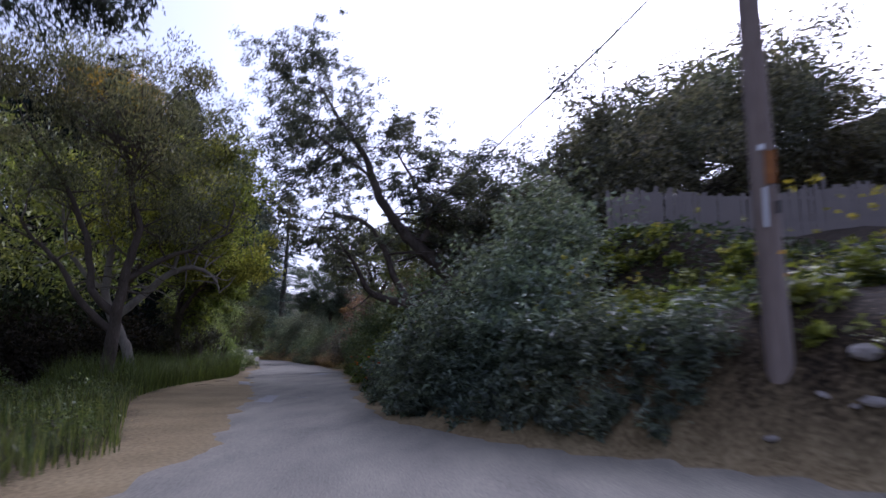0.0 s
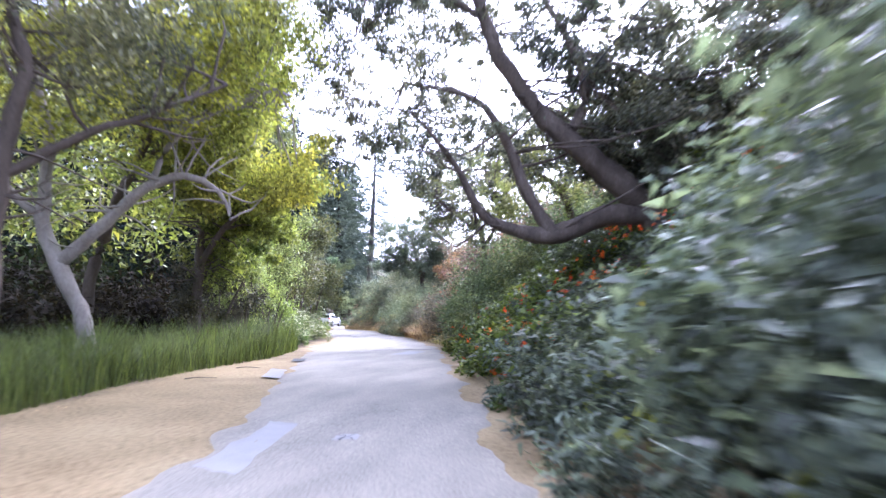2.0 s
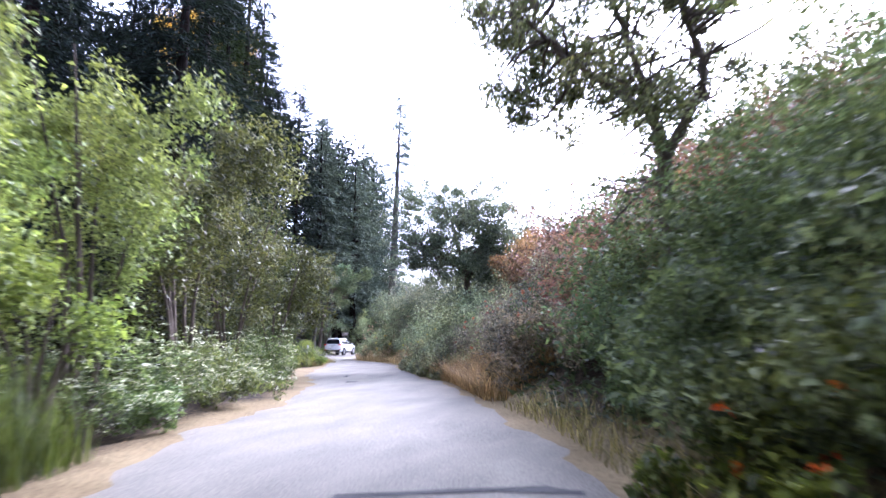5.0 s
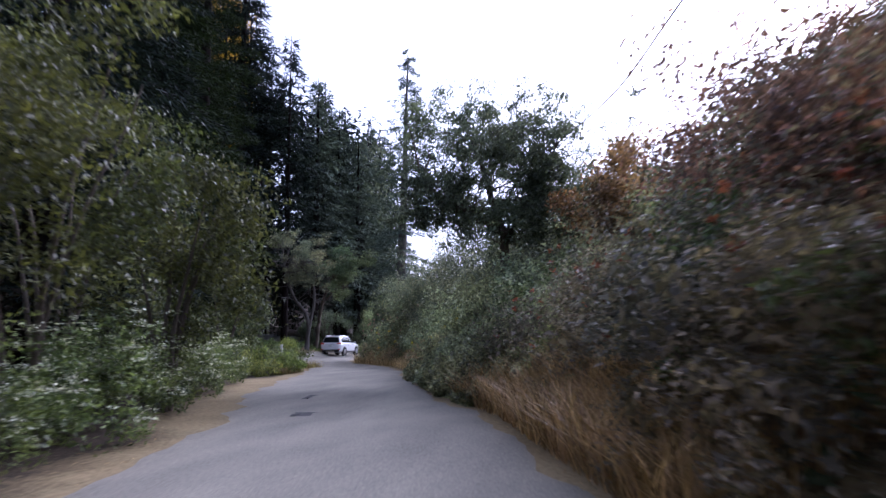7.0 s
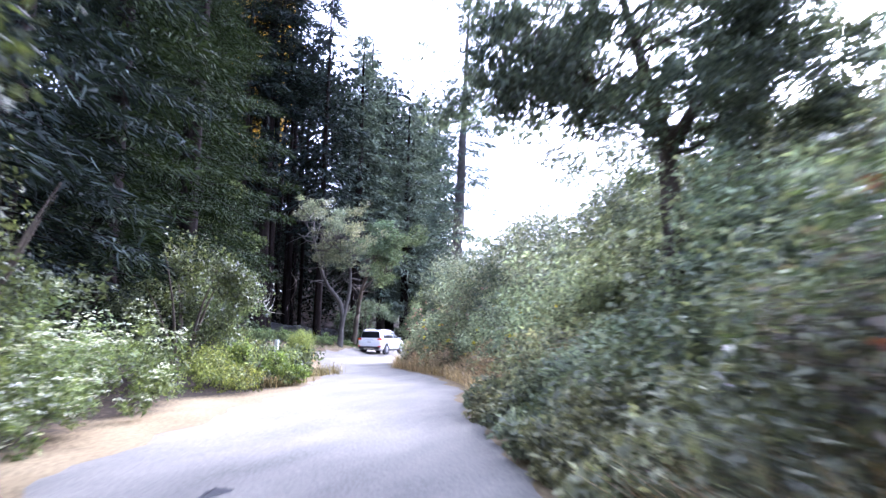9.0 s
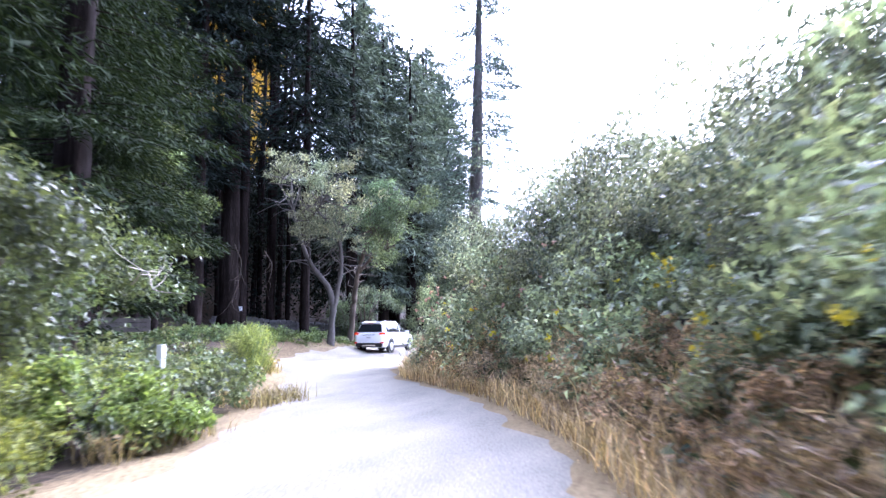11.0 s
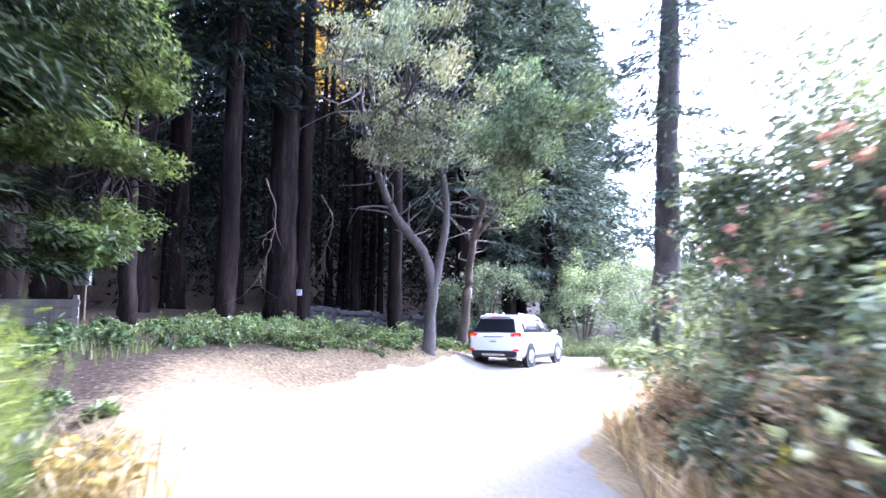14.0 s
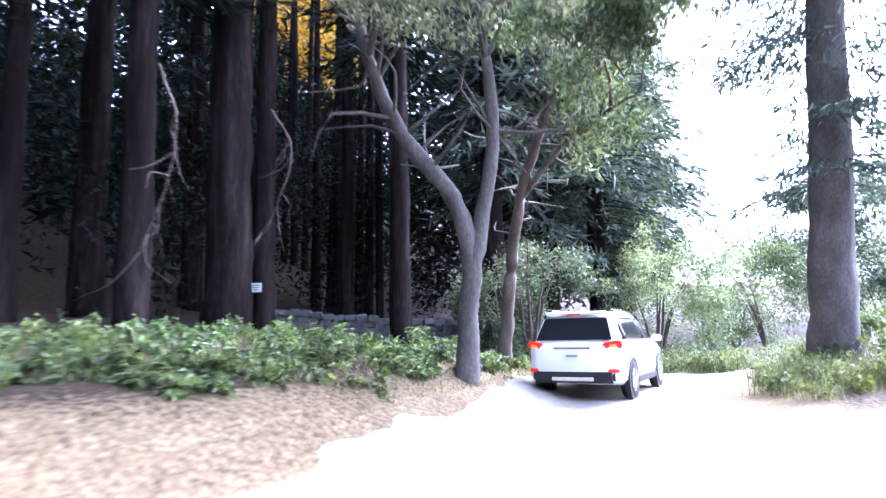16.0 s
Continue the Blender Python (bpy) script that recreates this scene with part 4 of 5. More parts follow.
def feathery(x, y, h, seed):
    """A tall soft plant of fine upright green stems."""
    r = np.random.default_rng(seed)
    z = gz(x, y)
    root = thing("fennel_plant", (x, y, z), "tall feathery bright green fennel-like plant at the road edge", "plant")
    d = unit(r.normal(size=(75, 3))) * r.random((75, 1)) ** 0.4
    cl = np.c_[d * [0.5, 0.5, h * 0.42] + [0, 0, h * 0.5], r.uniform(0.12, 0.26, 75)]
    Leaves().clumps(cl, 75, 0.12, 0.13, (0.10, 0.125, 0.03), (0.30, 0.34, 0.09), r, 0.2, -0.5, 1.1, 0.1, 0.25, True).done("fronds", M_LEAF, root)
    w = Wood()
    for _ in range(14):
        e = np.array([r.normal() * 0.3, r.normal() * 0.3, h * r.uniform(0.6, 0.95)])
        w.limb([(e[0] * 0.2, e[1] * 0.2, -0.05), e * [0.6, 0.6, 0.5], e], [0.014, 0.01, 0.004], r, 5, 0.4, 0.01)
    w.done("stalk", plain("green_stem", (0.12, 0.17, 0.05), 0.7), root)


feathery(-26.2, 78.0, 1.6, 90)
feathery(-25.6, 76.9, 1.5, 91)


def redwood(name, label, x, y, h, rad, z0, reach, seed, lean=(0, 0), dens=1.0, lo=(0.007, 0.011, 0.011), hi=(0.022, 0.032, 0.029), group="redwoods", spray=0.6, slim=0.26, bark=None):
    r = np.random.default_rng(seed)
    z = gz(x, y)
    root = thing(name, (x, y, z), label, "conifer", group)
    w = Wood()
    lx, ly = lean
    w.limb([(0, 0, -0.3), (lx * 0.05, ly * 0.05, 0.5), (lx * 0.4, ly * 0.4, h * 0.4), (lx, ly, h)], [rad * 1.5, rad * 1.05, rad * 0.75, 0.03], r, 16, 0.8, 0.02, 0.075)
    lv = Leaves()
    zz = z0
    P, A = [], []
    while zz < h - 0.3:
        f = (zz - z0) / (h - z0)
        L = reach * ((1 - f) ** 0.75) * min(1, 0.55 + f * 2.2) + 0.35
        for _ in range(3):
            a = r.uniform(0, 6.28)
            d = np.array([math.cos(a), math.sin(a), 0])
            Lk = L * r.uniform(0.65, 1.15)
            s = np.array([lx * zz / h, ly * zz / h, zz])
            drop = Lk * r.uniform(0.12, 0.35)
            e = s + d * Lk - [0, 0, drop]
            if Lk > 2.2:
                w.limb([s, s + d * Lk * 0.5 - [0, 0, drop * 0.3], e], [0.035, 0.02, 0.006], r, 3, Lk / 2.0, 0)
            m_ = max(8, int(24 * Lk * dens * 0.0936 / (spray * spray * slim)))
            t = r.uniform(0.12, 1.05, m_) ** 0.8
            sd = np.array([-d[1], d[0], 0])
            lat = r.normal(size=m_) * 0.26 * Lk * (1.05 - 0.7 * t)
            p = s + d * (Lk * t)[:, None] + sd * lat[:, None] - np.array([0, 0, 1]) * (drop * t ** 1.5 + 0.12 * np.abs(r.normal(size=m_)))[:, None]
            P.append(p)
            A.append(d[None] * 1.0 + sd * np.sign(lat)[:, None] * 0.8 + [0, 0, -0.35])
        zz += r.uniform(0.28, 0.5) / (dens ** 0.5)
    P, A = np.concatenate(P), np.concatenate(A)
    t = np.clip(r.random(len(P)), 0, 1)[:, None]
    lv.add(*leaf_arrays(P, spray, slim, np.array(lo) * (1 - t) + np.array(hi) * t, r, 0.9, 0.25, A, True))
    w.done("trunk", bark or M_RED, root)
    lv.done("needles", M_NEEDLE, root)
    return root


RW = [(-31.2, 76.5, 31, 0.5, 1.8, 4.6), (-35.5, 80.0, 34, 0.55, 2.5, 5.0), (-40.5, 84.5, 32, 0.5, 4.5, 4.6), (-40.6, 91.7, 32, 0.36, 8.5, 3.6), (-40.5, 94.2, 38, 0.58, 17.0, 4.2),
      (-40.6, 95.5, 33, 0.3, 17.0, 3.4), (-37.7, 97.9, 30, 0.3, 9.0, 3.6), (-37.6, 103.6, 28, 0.42, 6.0, 3.6), (-37.0, 107.5, 26, 0.4, 3.0, 3.4), (-36.4, 112.5, 24, 0.4, 2.5, 3.4),
      (-46.0, 88.5, 34, 0.5, 7.0, 4.2), (-47.5, 94.5, 36, 0.5, 16.0, 4.0), (-51.0, 101.0, 33, 0.45, 7.0, 4.0), (-40.5, 111.0, 30, 0.45, 5.0, 4.0), (-43.6, 90.4, 30, 0.3, 9.0, 4.5), (-44.4, 103.6, 34, 0.3, 20.0, 3.5), (-37.5, 118, 27, 0.4, 3.0, 4.2), (-38.5, 107.0, 29, 0.4, 6.0, 4.6), (-28.8, 70.5, 25, 0.45, 2.0, 4.2), (-30.5, 64.0, 22, 0.4, 2.0, 4.2), (-43.0, 80.0, 33, 0.5, 4.0, 4.4),
      (-35.6, 109.6, 24, 0.4, 4.0, 4.6), (-36.6, 115.0, 26, 0.45, 3.0, 5.0), (-37.4, 121.0, 27, 0.45, 3.0, 5.2), (-39.0, 127.0, 28, 0.45, 3.0, 5.2), (-41.5, 119.0, 30, 0.5, 4.0, 5.0), (-24.5, 60.5, 26, 0.45, 2.5, 4.4), (-27.2, 66.0, 28, 0.45, 2.5, 4.4), (-29.0, 56.5, 27, 0.45, 3.0, 4.6)]
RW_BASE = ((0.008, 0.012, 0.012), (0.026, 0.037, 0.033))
# Second group, at the bend: needles paled, haze put into the colour.
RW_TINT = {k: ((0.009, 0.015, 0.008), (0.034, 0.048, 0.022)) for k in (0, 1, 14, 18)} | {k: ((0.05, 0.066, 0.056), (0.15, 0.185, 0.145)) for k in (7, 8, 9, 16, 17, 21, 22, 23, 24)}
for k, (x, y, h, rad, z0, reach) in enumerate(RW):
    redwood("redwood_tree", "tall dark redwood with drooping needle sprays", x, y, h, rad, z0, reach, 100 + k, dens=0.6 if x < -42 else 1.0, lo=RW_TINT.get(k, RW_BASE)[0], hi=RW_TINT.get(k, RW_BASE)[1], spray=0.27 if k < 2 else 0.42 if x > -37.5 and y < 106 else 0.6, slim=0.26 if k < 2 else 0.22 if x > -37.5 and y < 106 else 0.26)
# Grey bark and pale bluish needles carry the haze over this conifer.
redwood("conifer_tree", "tall slender conifer with a sparse layered crown, paled as if in haze", -27.5, 100.2, 27, 0.48, 4.0, 3.2, 130, (2.0, -3.0), dens=0.9, lo=(0.05, 0.07, 0.065), hi=(0.13, 0.17, 0.14), group="", spray=0.34, slim=0.22, bark=M_GREY)


# ---- woods that close the view ----
def far_woods(name, label, n, x0, x1, y0, y1, keep, ztop, rad, per, size, lo, hi, seed, zlow=0.6):
    r = np.random.default_rng(seed)
    p, _, _ = scatter(n * 12, x0, x1, y0, y1, r, keep)
    p = p[:n]
    ra = r.uniform(*rad, len(p))
    cl = np.c_[p[:, :2], p[:, 2] + zlow + (ztop - zlow) * r.random(len(p)) ** 0.8, ra]
    # Near-black woods take the matte copy, so no sheen lifts the painted shade.
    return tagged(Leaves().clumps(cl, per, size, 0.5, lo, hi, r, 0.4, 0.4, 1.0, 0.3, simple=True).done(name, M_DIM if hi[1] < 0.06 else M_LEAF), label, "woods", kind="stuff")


def gap(x, y):
    """The clearing through the forest where the far trees show."""
    return np.abs(np.degrees(np.arctan2(-(x + 26.4), y - 81.8)) - 43.6) < 5.6


# Split by height: dark low leaves and bright tops paint the falloff of light.
far_woods("far_woods", "undergrowth behind the roadside trees, leaves darkened to stand for shade", 240, -50, 0, -10, 76, lambda a, b, x, y: (b > 8) & (b < 20), 4.0, (1.4, 2.2), 110, 0.45, (0.012, 0.016, 0.009), (0.04, 0.05, 0.022), 71)
far_woods("far_woods", "canopy of the woods beyond the verge, yellow-green brightened as if lit from above", 300, -50, 0, -10, 47, lambda a, b, x, y: (b > 7) & (b < 20), 12.5, (1.4, 2.3), 130, 0.42, (0.06, 0.075, 0.022), (0.25, 0.27, 0.06), 76, 4.2)
# Forest gloom below comes from near-black leaf colours, not from lighting.
far_woods("far_woods", "deep redwood forest beyond the grove, gloom put into its near-black leaves", 700, -86, -42, 60, 142, lambda a, b, x, y: ((x < -51) | (y > 113)) & ~gap(x, y), 30, (2.4, 3.8), 120, 0.95, (0.010, 0.014, 0.013), (0.028, 0.036, 0.032), 72)
far_woods("far_woods", "low forest undergrowth, its shade put into near-black leaf colour", 560, -84, -41, 76, 135, lambda a, b, x, y: (x < -45) | (y > 106), 9, (1.6, 2.8), 170, 0.36, (0.010, 0.013, 0.012), (0.026, 0.031, 0.027), 75)
far_woods("far_woods", "pale green bushes and trees past the bend", 230, -38, 10, 110, 140, lambda a, b, x, y: (a > 1.5) | (b > 1.0), 6.0, (1.2, 2.2), 170, 0.3, (0.07, 0.09, 0.05), (0.20, 0.24, 0.12), 73)
# Low sun on the far trees is painted as gold leaf colour.
G_LO, G_HI = (0.26, 0.15, 0.01), (0.64, 0.42, 0.03)
far_woods("sun_gold_woods", "distant trees glimpsed between the trunks, leaves coloured gold as if sunlit", 900, -100, -58, 108, 160, lambda a, b, x, y: gap(x, y) & (y > 114), 44, (1.1, 2.1), 130, 0.55, G_LO, G_HI, 74, 13)
# Same painted gloom beneath the gold trees.
far_woods("far_woods", "undergrowth below the gold trees, coloured near black as if shaded", 300, -98, -56, 112, 150, lambda a, b, x, y: gap(x, y) & (y > 112), 15, (1.6, 2.6), 130, 0.6, (0.010, 0.013, 0.012), (0.026, 0.031, 0.027), 77, 0)


def slim_trunks():
    r = np.random.default_rng(79)
    for k in range(16):
        a, d = radians(36.5 + 0.95 * k + r.uniform(-0.3, 0.3)), r.uniform(30, 44)
        x, y = -26.6 - math.sin(a) * d, 82.0 + math.cos(a) * d
        root = thing("slim_redwood", (x, y, gz(x, y)), "slim dark redwood trunk against the golden light", "conifer", "slim redwoods")
        w = Wood()
        lean = r.normal(size=2) * 0.5
        w.limb([(0, 0, -0.3), (lean[0] * 0.5, lean[1] * 0.5, 14), (lean[0], lean[1], 30)], [r.uniform(0.18, 0.32), 0.18, 0.06], r, 8, 1.5, 0.02, 0.05)
        w.twigs([np.array([lean[0] * z / 30, lean[1] * z / 30, z]) for z in r.uniform(6, 28, 26)], 2.2, 0.03, r, -0.1)
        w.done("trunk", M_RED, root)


slim_trunks()


# ---- trees at the bend ----
tree("two_stemmed_tree", "two-stemmed pale tree with a grey-green crown at the bend", (-32.6, 92.4, gz(-32.6, 92.4)),
     [[(-32.6, 92.4, gz(-32.6, 92.4) - 0.2, 0.21), (-32.5, 92.4, 1.6, 0.17), (-32.4, 92.3, 2.5, 0.17), (-32.5, 92.0, 3.5, 0.14), (-33.1, 91.5, 4.5, 0.12), (-33.5, 91.1, 5.8, 0.1), (-33.9, 90.8, 7.6, 0.06), (-33.8, 90.4, 9.4, 0.03)],
      [(-32.4, 92.3, 2.4, 0.15), (-32.1, 92.4, 3.6, 0.12), (-31.9, 92.3, 5.0, 0.1), (-31.8, 91.8, 6.4, 0.07), (-31.0, 91.2, 7.8, 0.03)],
      [(-33.5, 91.1, 5.8, 0.07), (-32.4, 90.2, 6.6, 0.05), (-31.0, 89.2, 7.4, 0.03)]],
     [(-31.2, 90.2, 6.4, 2.0, 1.8, 1.6, 100, 0.4), (-30.5, 88.3, 8.0, 1.4, 1.3, 1.2, 50, 0.4), (-33.2, 90.2, 9.3, 1.6, 1.5, 1.1, 34, 0.4)], M_GREY, (0.085, 0.097, 0.07), (0.27, 0.295, 0.205), 151, 80, 0.085, twigs=70, fill=0.2)
tree("bright_green_tree", "bright green leafy tree leaning over the bend", (-34.9, 98.6, gz(-34.9, 98.6)),
     [[(-34.9, 98.6, gz(-34.9, 98.6) - 0.2, 0.2), (-34.3, 98.0, 3.0, 0.16), (-33.2, 96.8, 5.2, 0.12), (-31.4, 95.2, 7.0, 0.08), (-29.6, 94.0, 8.2, 0.04)],
      [(-33.6, 97.2, 4.6, 0.09), (-32.2, 96.4, 5.4, 0.06), (-30.6, 95.4, 5.8, 0.03)]],
     [(-29.6, 93.6, 7.7, 2.1, 1.9, 1.5, 75, 0.55), (-31.6, 95.4, 6.6, 1.9, 1.8, 1.6, 50, 0.55)], M_BARK, (0.055, 0.08, 0.045), (0.19, 0.245, 0.135), 152, 130, 0.11)
# The maple takes the near-black bark, its trunk's shade being in the colour.
tree("maple_tree", "broad tiers of light green leaves hanging from the forest edge", (-38.6, 86.8, gz(-38.6, 86.8)),
     [[(-38.6, 86.8, gz(-38.6, 86.8) - 0.2, 0.26), (-38.4, 86.6, 4.0, 0.2), (-38.0, 86.2, 8.0, 0.13), (-37.8, 86.0, 12.0, 0.05)],
      [(-38.4, 86.6, 4.2, 0.1), (-37.0, 85.4, 5.0, 0.07), (-35.4, 84.2, 4.8, 0.03)],
      [(-38.2, 86.4, 6.0, 0.1), (-36.8, 84.8, 7.2, 0.07), (-35.0, 83.4, 7.0, 0.03)]],
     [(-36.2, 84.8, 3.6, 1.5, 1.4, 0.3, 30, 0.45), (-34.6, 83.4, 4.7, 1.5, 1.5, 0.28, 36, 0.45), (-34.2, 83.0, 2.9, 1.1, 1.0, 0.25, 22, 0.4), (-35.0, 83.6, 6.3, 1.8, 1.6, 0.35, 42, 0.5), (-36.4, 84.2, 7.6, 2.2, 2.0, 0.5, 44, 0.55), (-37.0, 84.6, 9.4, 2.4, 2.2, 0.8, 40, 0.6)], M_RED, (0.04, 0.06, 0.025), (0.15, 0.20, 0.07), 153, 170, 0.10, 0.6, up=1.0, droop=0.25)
shrub("dense dark shrub beneath the leaning trees", -35.2, 101.2, 4.6, 1.8, 1.8, 85, 0.55, (0.05, 0.06, 0.04), (0.17, 0.20, 0.13), 161, group="bushes at the bend", bottom=-0.1)
# Leaf green lightened for these two, glare haze put into the colour.
shrub("bush past the bend, its green lightened to stand in for haze", -32.9, 107.4, 5.0, 2.6, 2.2, 110, 0.55, (0.09, 0.115, 0.065), (0.30, 0.35, 0.21), 162, group="bushes at the bend", bottom=-0.1)
shrub("bush past the bend, its green lightened to stand in for haze", -31.0, 114.0, 5.6, 2.6, 2.0, 80, 0.6, (0.09, 0.115, 0.065), (0.30, 0.35, 0.21), 163, group="bushes at the bend", bottom=-0.1)
shrub("dark bluish bush beside the tall conifer", -24.9, 108.0, 6.0, 2.0, 2.0, 60, 0.6, (0.03, 0.045, 0.04), (0.09, 0.125, 0.095), 164, group="bushes at the bend")
shrub("tall pale green bush at the corner of the bank", -22.6, 85.8, 4.4, 1.3, 1.4, 90, 0.45, (0.06, 0.078, 0.05), (0.22, 0.26, 0.165), 166, group="bushes at the bend")
# Added shrub: its dull brown paints the shade under the crown, hides the trunk.
shrub("added twiggy shrub, browned to stand in for the shade beneath the canopy", -13.0, 38.6, 3.4, 1.4, 2.2, 50, 0.5, (0.03, 0.03, 0.02), (0.10, 0.09, 0.055), 167, group="roadside shrubs")
shrub("tall shrub with orange-red leaf sprays on the bank", -8.4, 61.2, 6.4, 1.3, 1.6, 70, 0.42, (0.09, 0.075, 0.045), (0.34, 0.19, 0.10), 168, group="roadside shrubs", size=0.09)
shrub("pale bush at the far side of the bend", -29.4, 112.0, 4.6, 2.2, 1.8, 70, 0.6, (0.06, 0.085, 0.045), (0.20, 0.25, 0.13), 169, group="bushes at the bend", bottom=-0.1)
shrub("pale bush at the far side of the bend", -25.4, 114.5, 4.2, 2.4, 1.8, 70, 0.6, (0.06, 0.085, 0.05), (0.20, 0.25, 0.14), 170, group="bushes at the bend", bottom=-0.1)
shrub("pale bush at the far side of the bend", -21.0, 113.0, 4.8, 2.4, 2.0, 70, 0.6, (0.06, 0.08, 0.05), (0.18, 0.23, 0.13), 174, group="bushes at the bend")
shrub("tall dark bluish bush beyond the conifer", -27.6, 117.2, 8.4, 2.6, 2.4, 100, 0.65, (0.03, 0.042, 0.042), (0.09, 0.115, 0.10), 177, group="bushes at the bend", size=0.13)
shrub("tall dark bluish bush beyond the conifer", -24.0, 118.0, 9.4, 2.8, 2.4, 110, 0.65, (0.03, 0.042, 0.042), (0.09, 0.115, 0.10), 178, group="bushes at the bend", size=0.13)
shrub("dark leafy shrub under the grove", -35.8, 100.3, 3.4, 1.1, 1.3, 36, 0.5, (0.03, 0.045, 0.025), (0.12, 0.155, 0.085), 165, group="bushes at the bend")


def patch_plants(name, label, cx, cy, rx, ry, n, h, size, lo, hi, seed):
    r = np.random.default_rng(seed)
    a, q = r.uniform(0, 6.28, n), np.sqrt(r.random(n))
    x, y = cx + rx * q * np.cos(a), cy + ry * q * np.sin(a)
    p = np.stack([x, y, height(x, y)], 1)
    lv = Leaves().blades(np.repeat(p, 30, 0) + r.normal(size=(n * 30, 3)) * [0.16, 0.16, 0], h, 0.012, lo, hi, r, 0.9)
    cl = np.c_[p[:, :2], p[:, 2] + h * r.uniform(0.2, 0.7, n), np.full(n, h * 0.4)]
    lv.clumps(cl, 34, size, 0.6, lo, hi, r, 0.6, 0.2, 0.8, 0.3)
    return tagged(lv.done(name, M_LEAF), label, "plants", kind="stuff")


patch_plants("verge_plants", "grassy weeds on the island beside the bend", -27.6, 100.0, 1.5, 4.6, 120, 0.5, 0.12, (0.05, 0.07, 0.025), (0.19, 0.22, 0.08), 171)
patch_plants("verge_plants", "low green ground plants around the tall conifer", -25.8, 105.0, 2.4, 3.2, 110, 0.6, 0.12, (0.06, 0.09, 0.035), (0.18, 0.24, 0.09), 172)
patch_plants("verge_plants", "leafy low plants along the far edge of the bend", -31.6, 104.6, 3.4, 1.6, 110, 0.7, 0.13, (0.07, 0.09, 0.045), (0.24, 0.29, 0.14), 180)
patch_plants("dry_weeds", "straw-coloured weeds at the end of the left hedge", -27.3, 78.8, 1.0, 0.9, 36, 0.4, 0.09, (0.22, 0.17, 0.07), (0.36, 0.30, 0.15), 173)

patch_plants("dry_weeds", "dry straw and seed heads among the roadside plants", -23.4, 74.6, 0.7, 1.0, 16, 0.35, 0.07, (0.16, 0.125, 0.06), (0.34, 0.28, 0.15), 175)
patch_plants("dry_weeds", "dry tan stems at the edge of the plants", -22.0, 70.6, 0.4, 1.1, 12, 0.3, 0.06, (0.16, 0.12, 0.06), (0.32, 0.25, 0.13), 176)

# ---- utility pole, cable, fence, rocks ----
def box_bm(sx, sy, sz, bevel=0.0, at_=(0, 0, 0), turn=(0, 0, 0)):
    bm = bmesh.new()
    bmesh.ops.create_cube(bm, size=1, matrix=pose(*at_, *turn) @ Matrix.Diagonal((sx, sy, sz, 1)))
    if bevel:
        bmesh.ops.bevel(bm, geom=bm.edges[:], offset=bevel, segments=2, affect="EDGES")
    return bm


def cyl_bm(r0, r1, h, n=16, at_=(0, 0, 0), turn=(0, 0, 0), caps=True):
    bm = bmesh.new()
    bmesh.ops.create_cone(bm, cap_ends=caps, segments=n, radius1=r0, radius2=r1, depth=h, matrix=pose(*at_, *turn))
    return bm


px, py = 5.56, 15.0
pz = gz(px, py)
pole = thing("utility_pole", (px, py, pz), "weathered grey wooden utility pole with yellow bands", "utility pole")
rp = np.random.default_rng(81)
wp = Wood()
wp.limb([(0, 0, -0.5), (-0.1, -0.16, 2.0), (-0.22, -0.42, 5.0), (-0.3, -0.62, 7.4)], [0.165, 0.155, 0.14, 0.125], rp, 20, 0.4, 0.002, 0.012)
wp.done("post", M_POLE, pole)
M_YEL = plain("yellow_band", (0.62, 0.33, 0.03), 0.6)
M_TAG = plain("grey_tag", (0.55, 0.56, 0.58), 0.4, 0.6)
M_RUST = rough_surface("rust_sheet", [(0.3, (0.16, 0.06, 0.02)), (0.7, (0.34, 0.15, 0.05))], 8, 0.8)
M_BLACK = plain("black_plastic", (0.012, 0.012, 0.013), 0.45)


def on_pole(z):
    return (-0.1 * z / 2.0 if z < 2 else -0.1 - 0.04 * (z - 2), -0.08 * z if z < 2 else -0.16 - 0.087 * (z - 2), z)


for z in (0.92, 1.2):
    part("band", cyl_bm(0.166, 0.165, 0.045, 20, on_pole(z), (4, -2, 0), False), M_YEL, pole, "narrow yellow band")
x0, y0, z0 = on_pole(2.25)
part("plate", box_bm(0.14, 0.02, 0.42, 0.003, (x0 + 0.03, y0 - 0.155, z0), (4, 0, 4)), M_RUST, pole, "rust-brown metal plate")
x0, y0, z0 = on_pole(2.5)
part("tag", box_bm(0.07, 0.012, 0.07, 0.002, (x0 - 0.07, y0 - 0.155, z0), (4, 0, -14)), M_TAG, pole, "small pale metal tag")
x0, y0, z0 = on_pole(1.75)
part("conduit", box_bm(0.05, 0.03, 0.5, 0.004, (x0 - 0.07, y0 - 0.15, z0), (4, 0, 0)), M_TAG, pole, "short grey conduit")
part("clip", box_bm(0.05, 0.03, 0.16, 0.004, (x0 + 0.08, y0 - 0.15, z0), (4, 0, 0)), M_BLACK, pole, "black clip")


def cable(pts, label):
    a = np.array(pts, float)
    p, _ = smooth_path(a, np.full(len(a), 0.01), 1.0)
    v, q = tube(p, np.full(len(p), 0.02), 5, 0)
    return tagged(mesh_from("power_cable", v, q, M_BLACK, smooth=True), label, "cable")


top = (px - 0.28, py - 0.55, pz + 6.1)
cable([top, (4.65, 16.4, 7.0), (2.0, 26.3, 7.3), (-2.5, 41, 7.0), (-7.0, 56, 6.95), (-9.0, 64, 7.6), (-14, 77, 9.0)], "thin dark overhead cable strung along the lane")


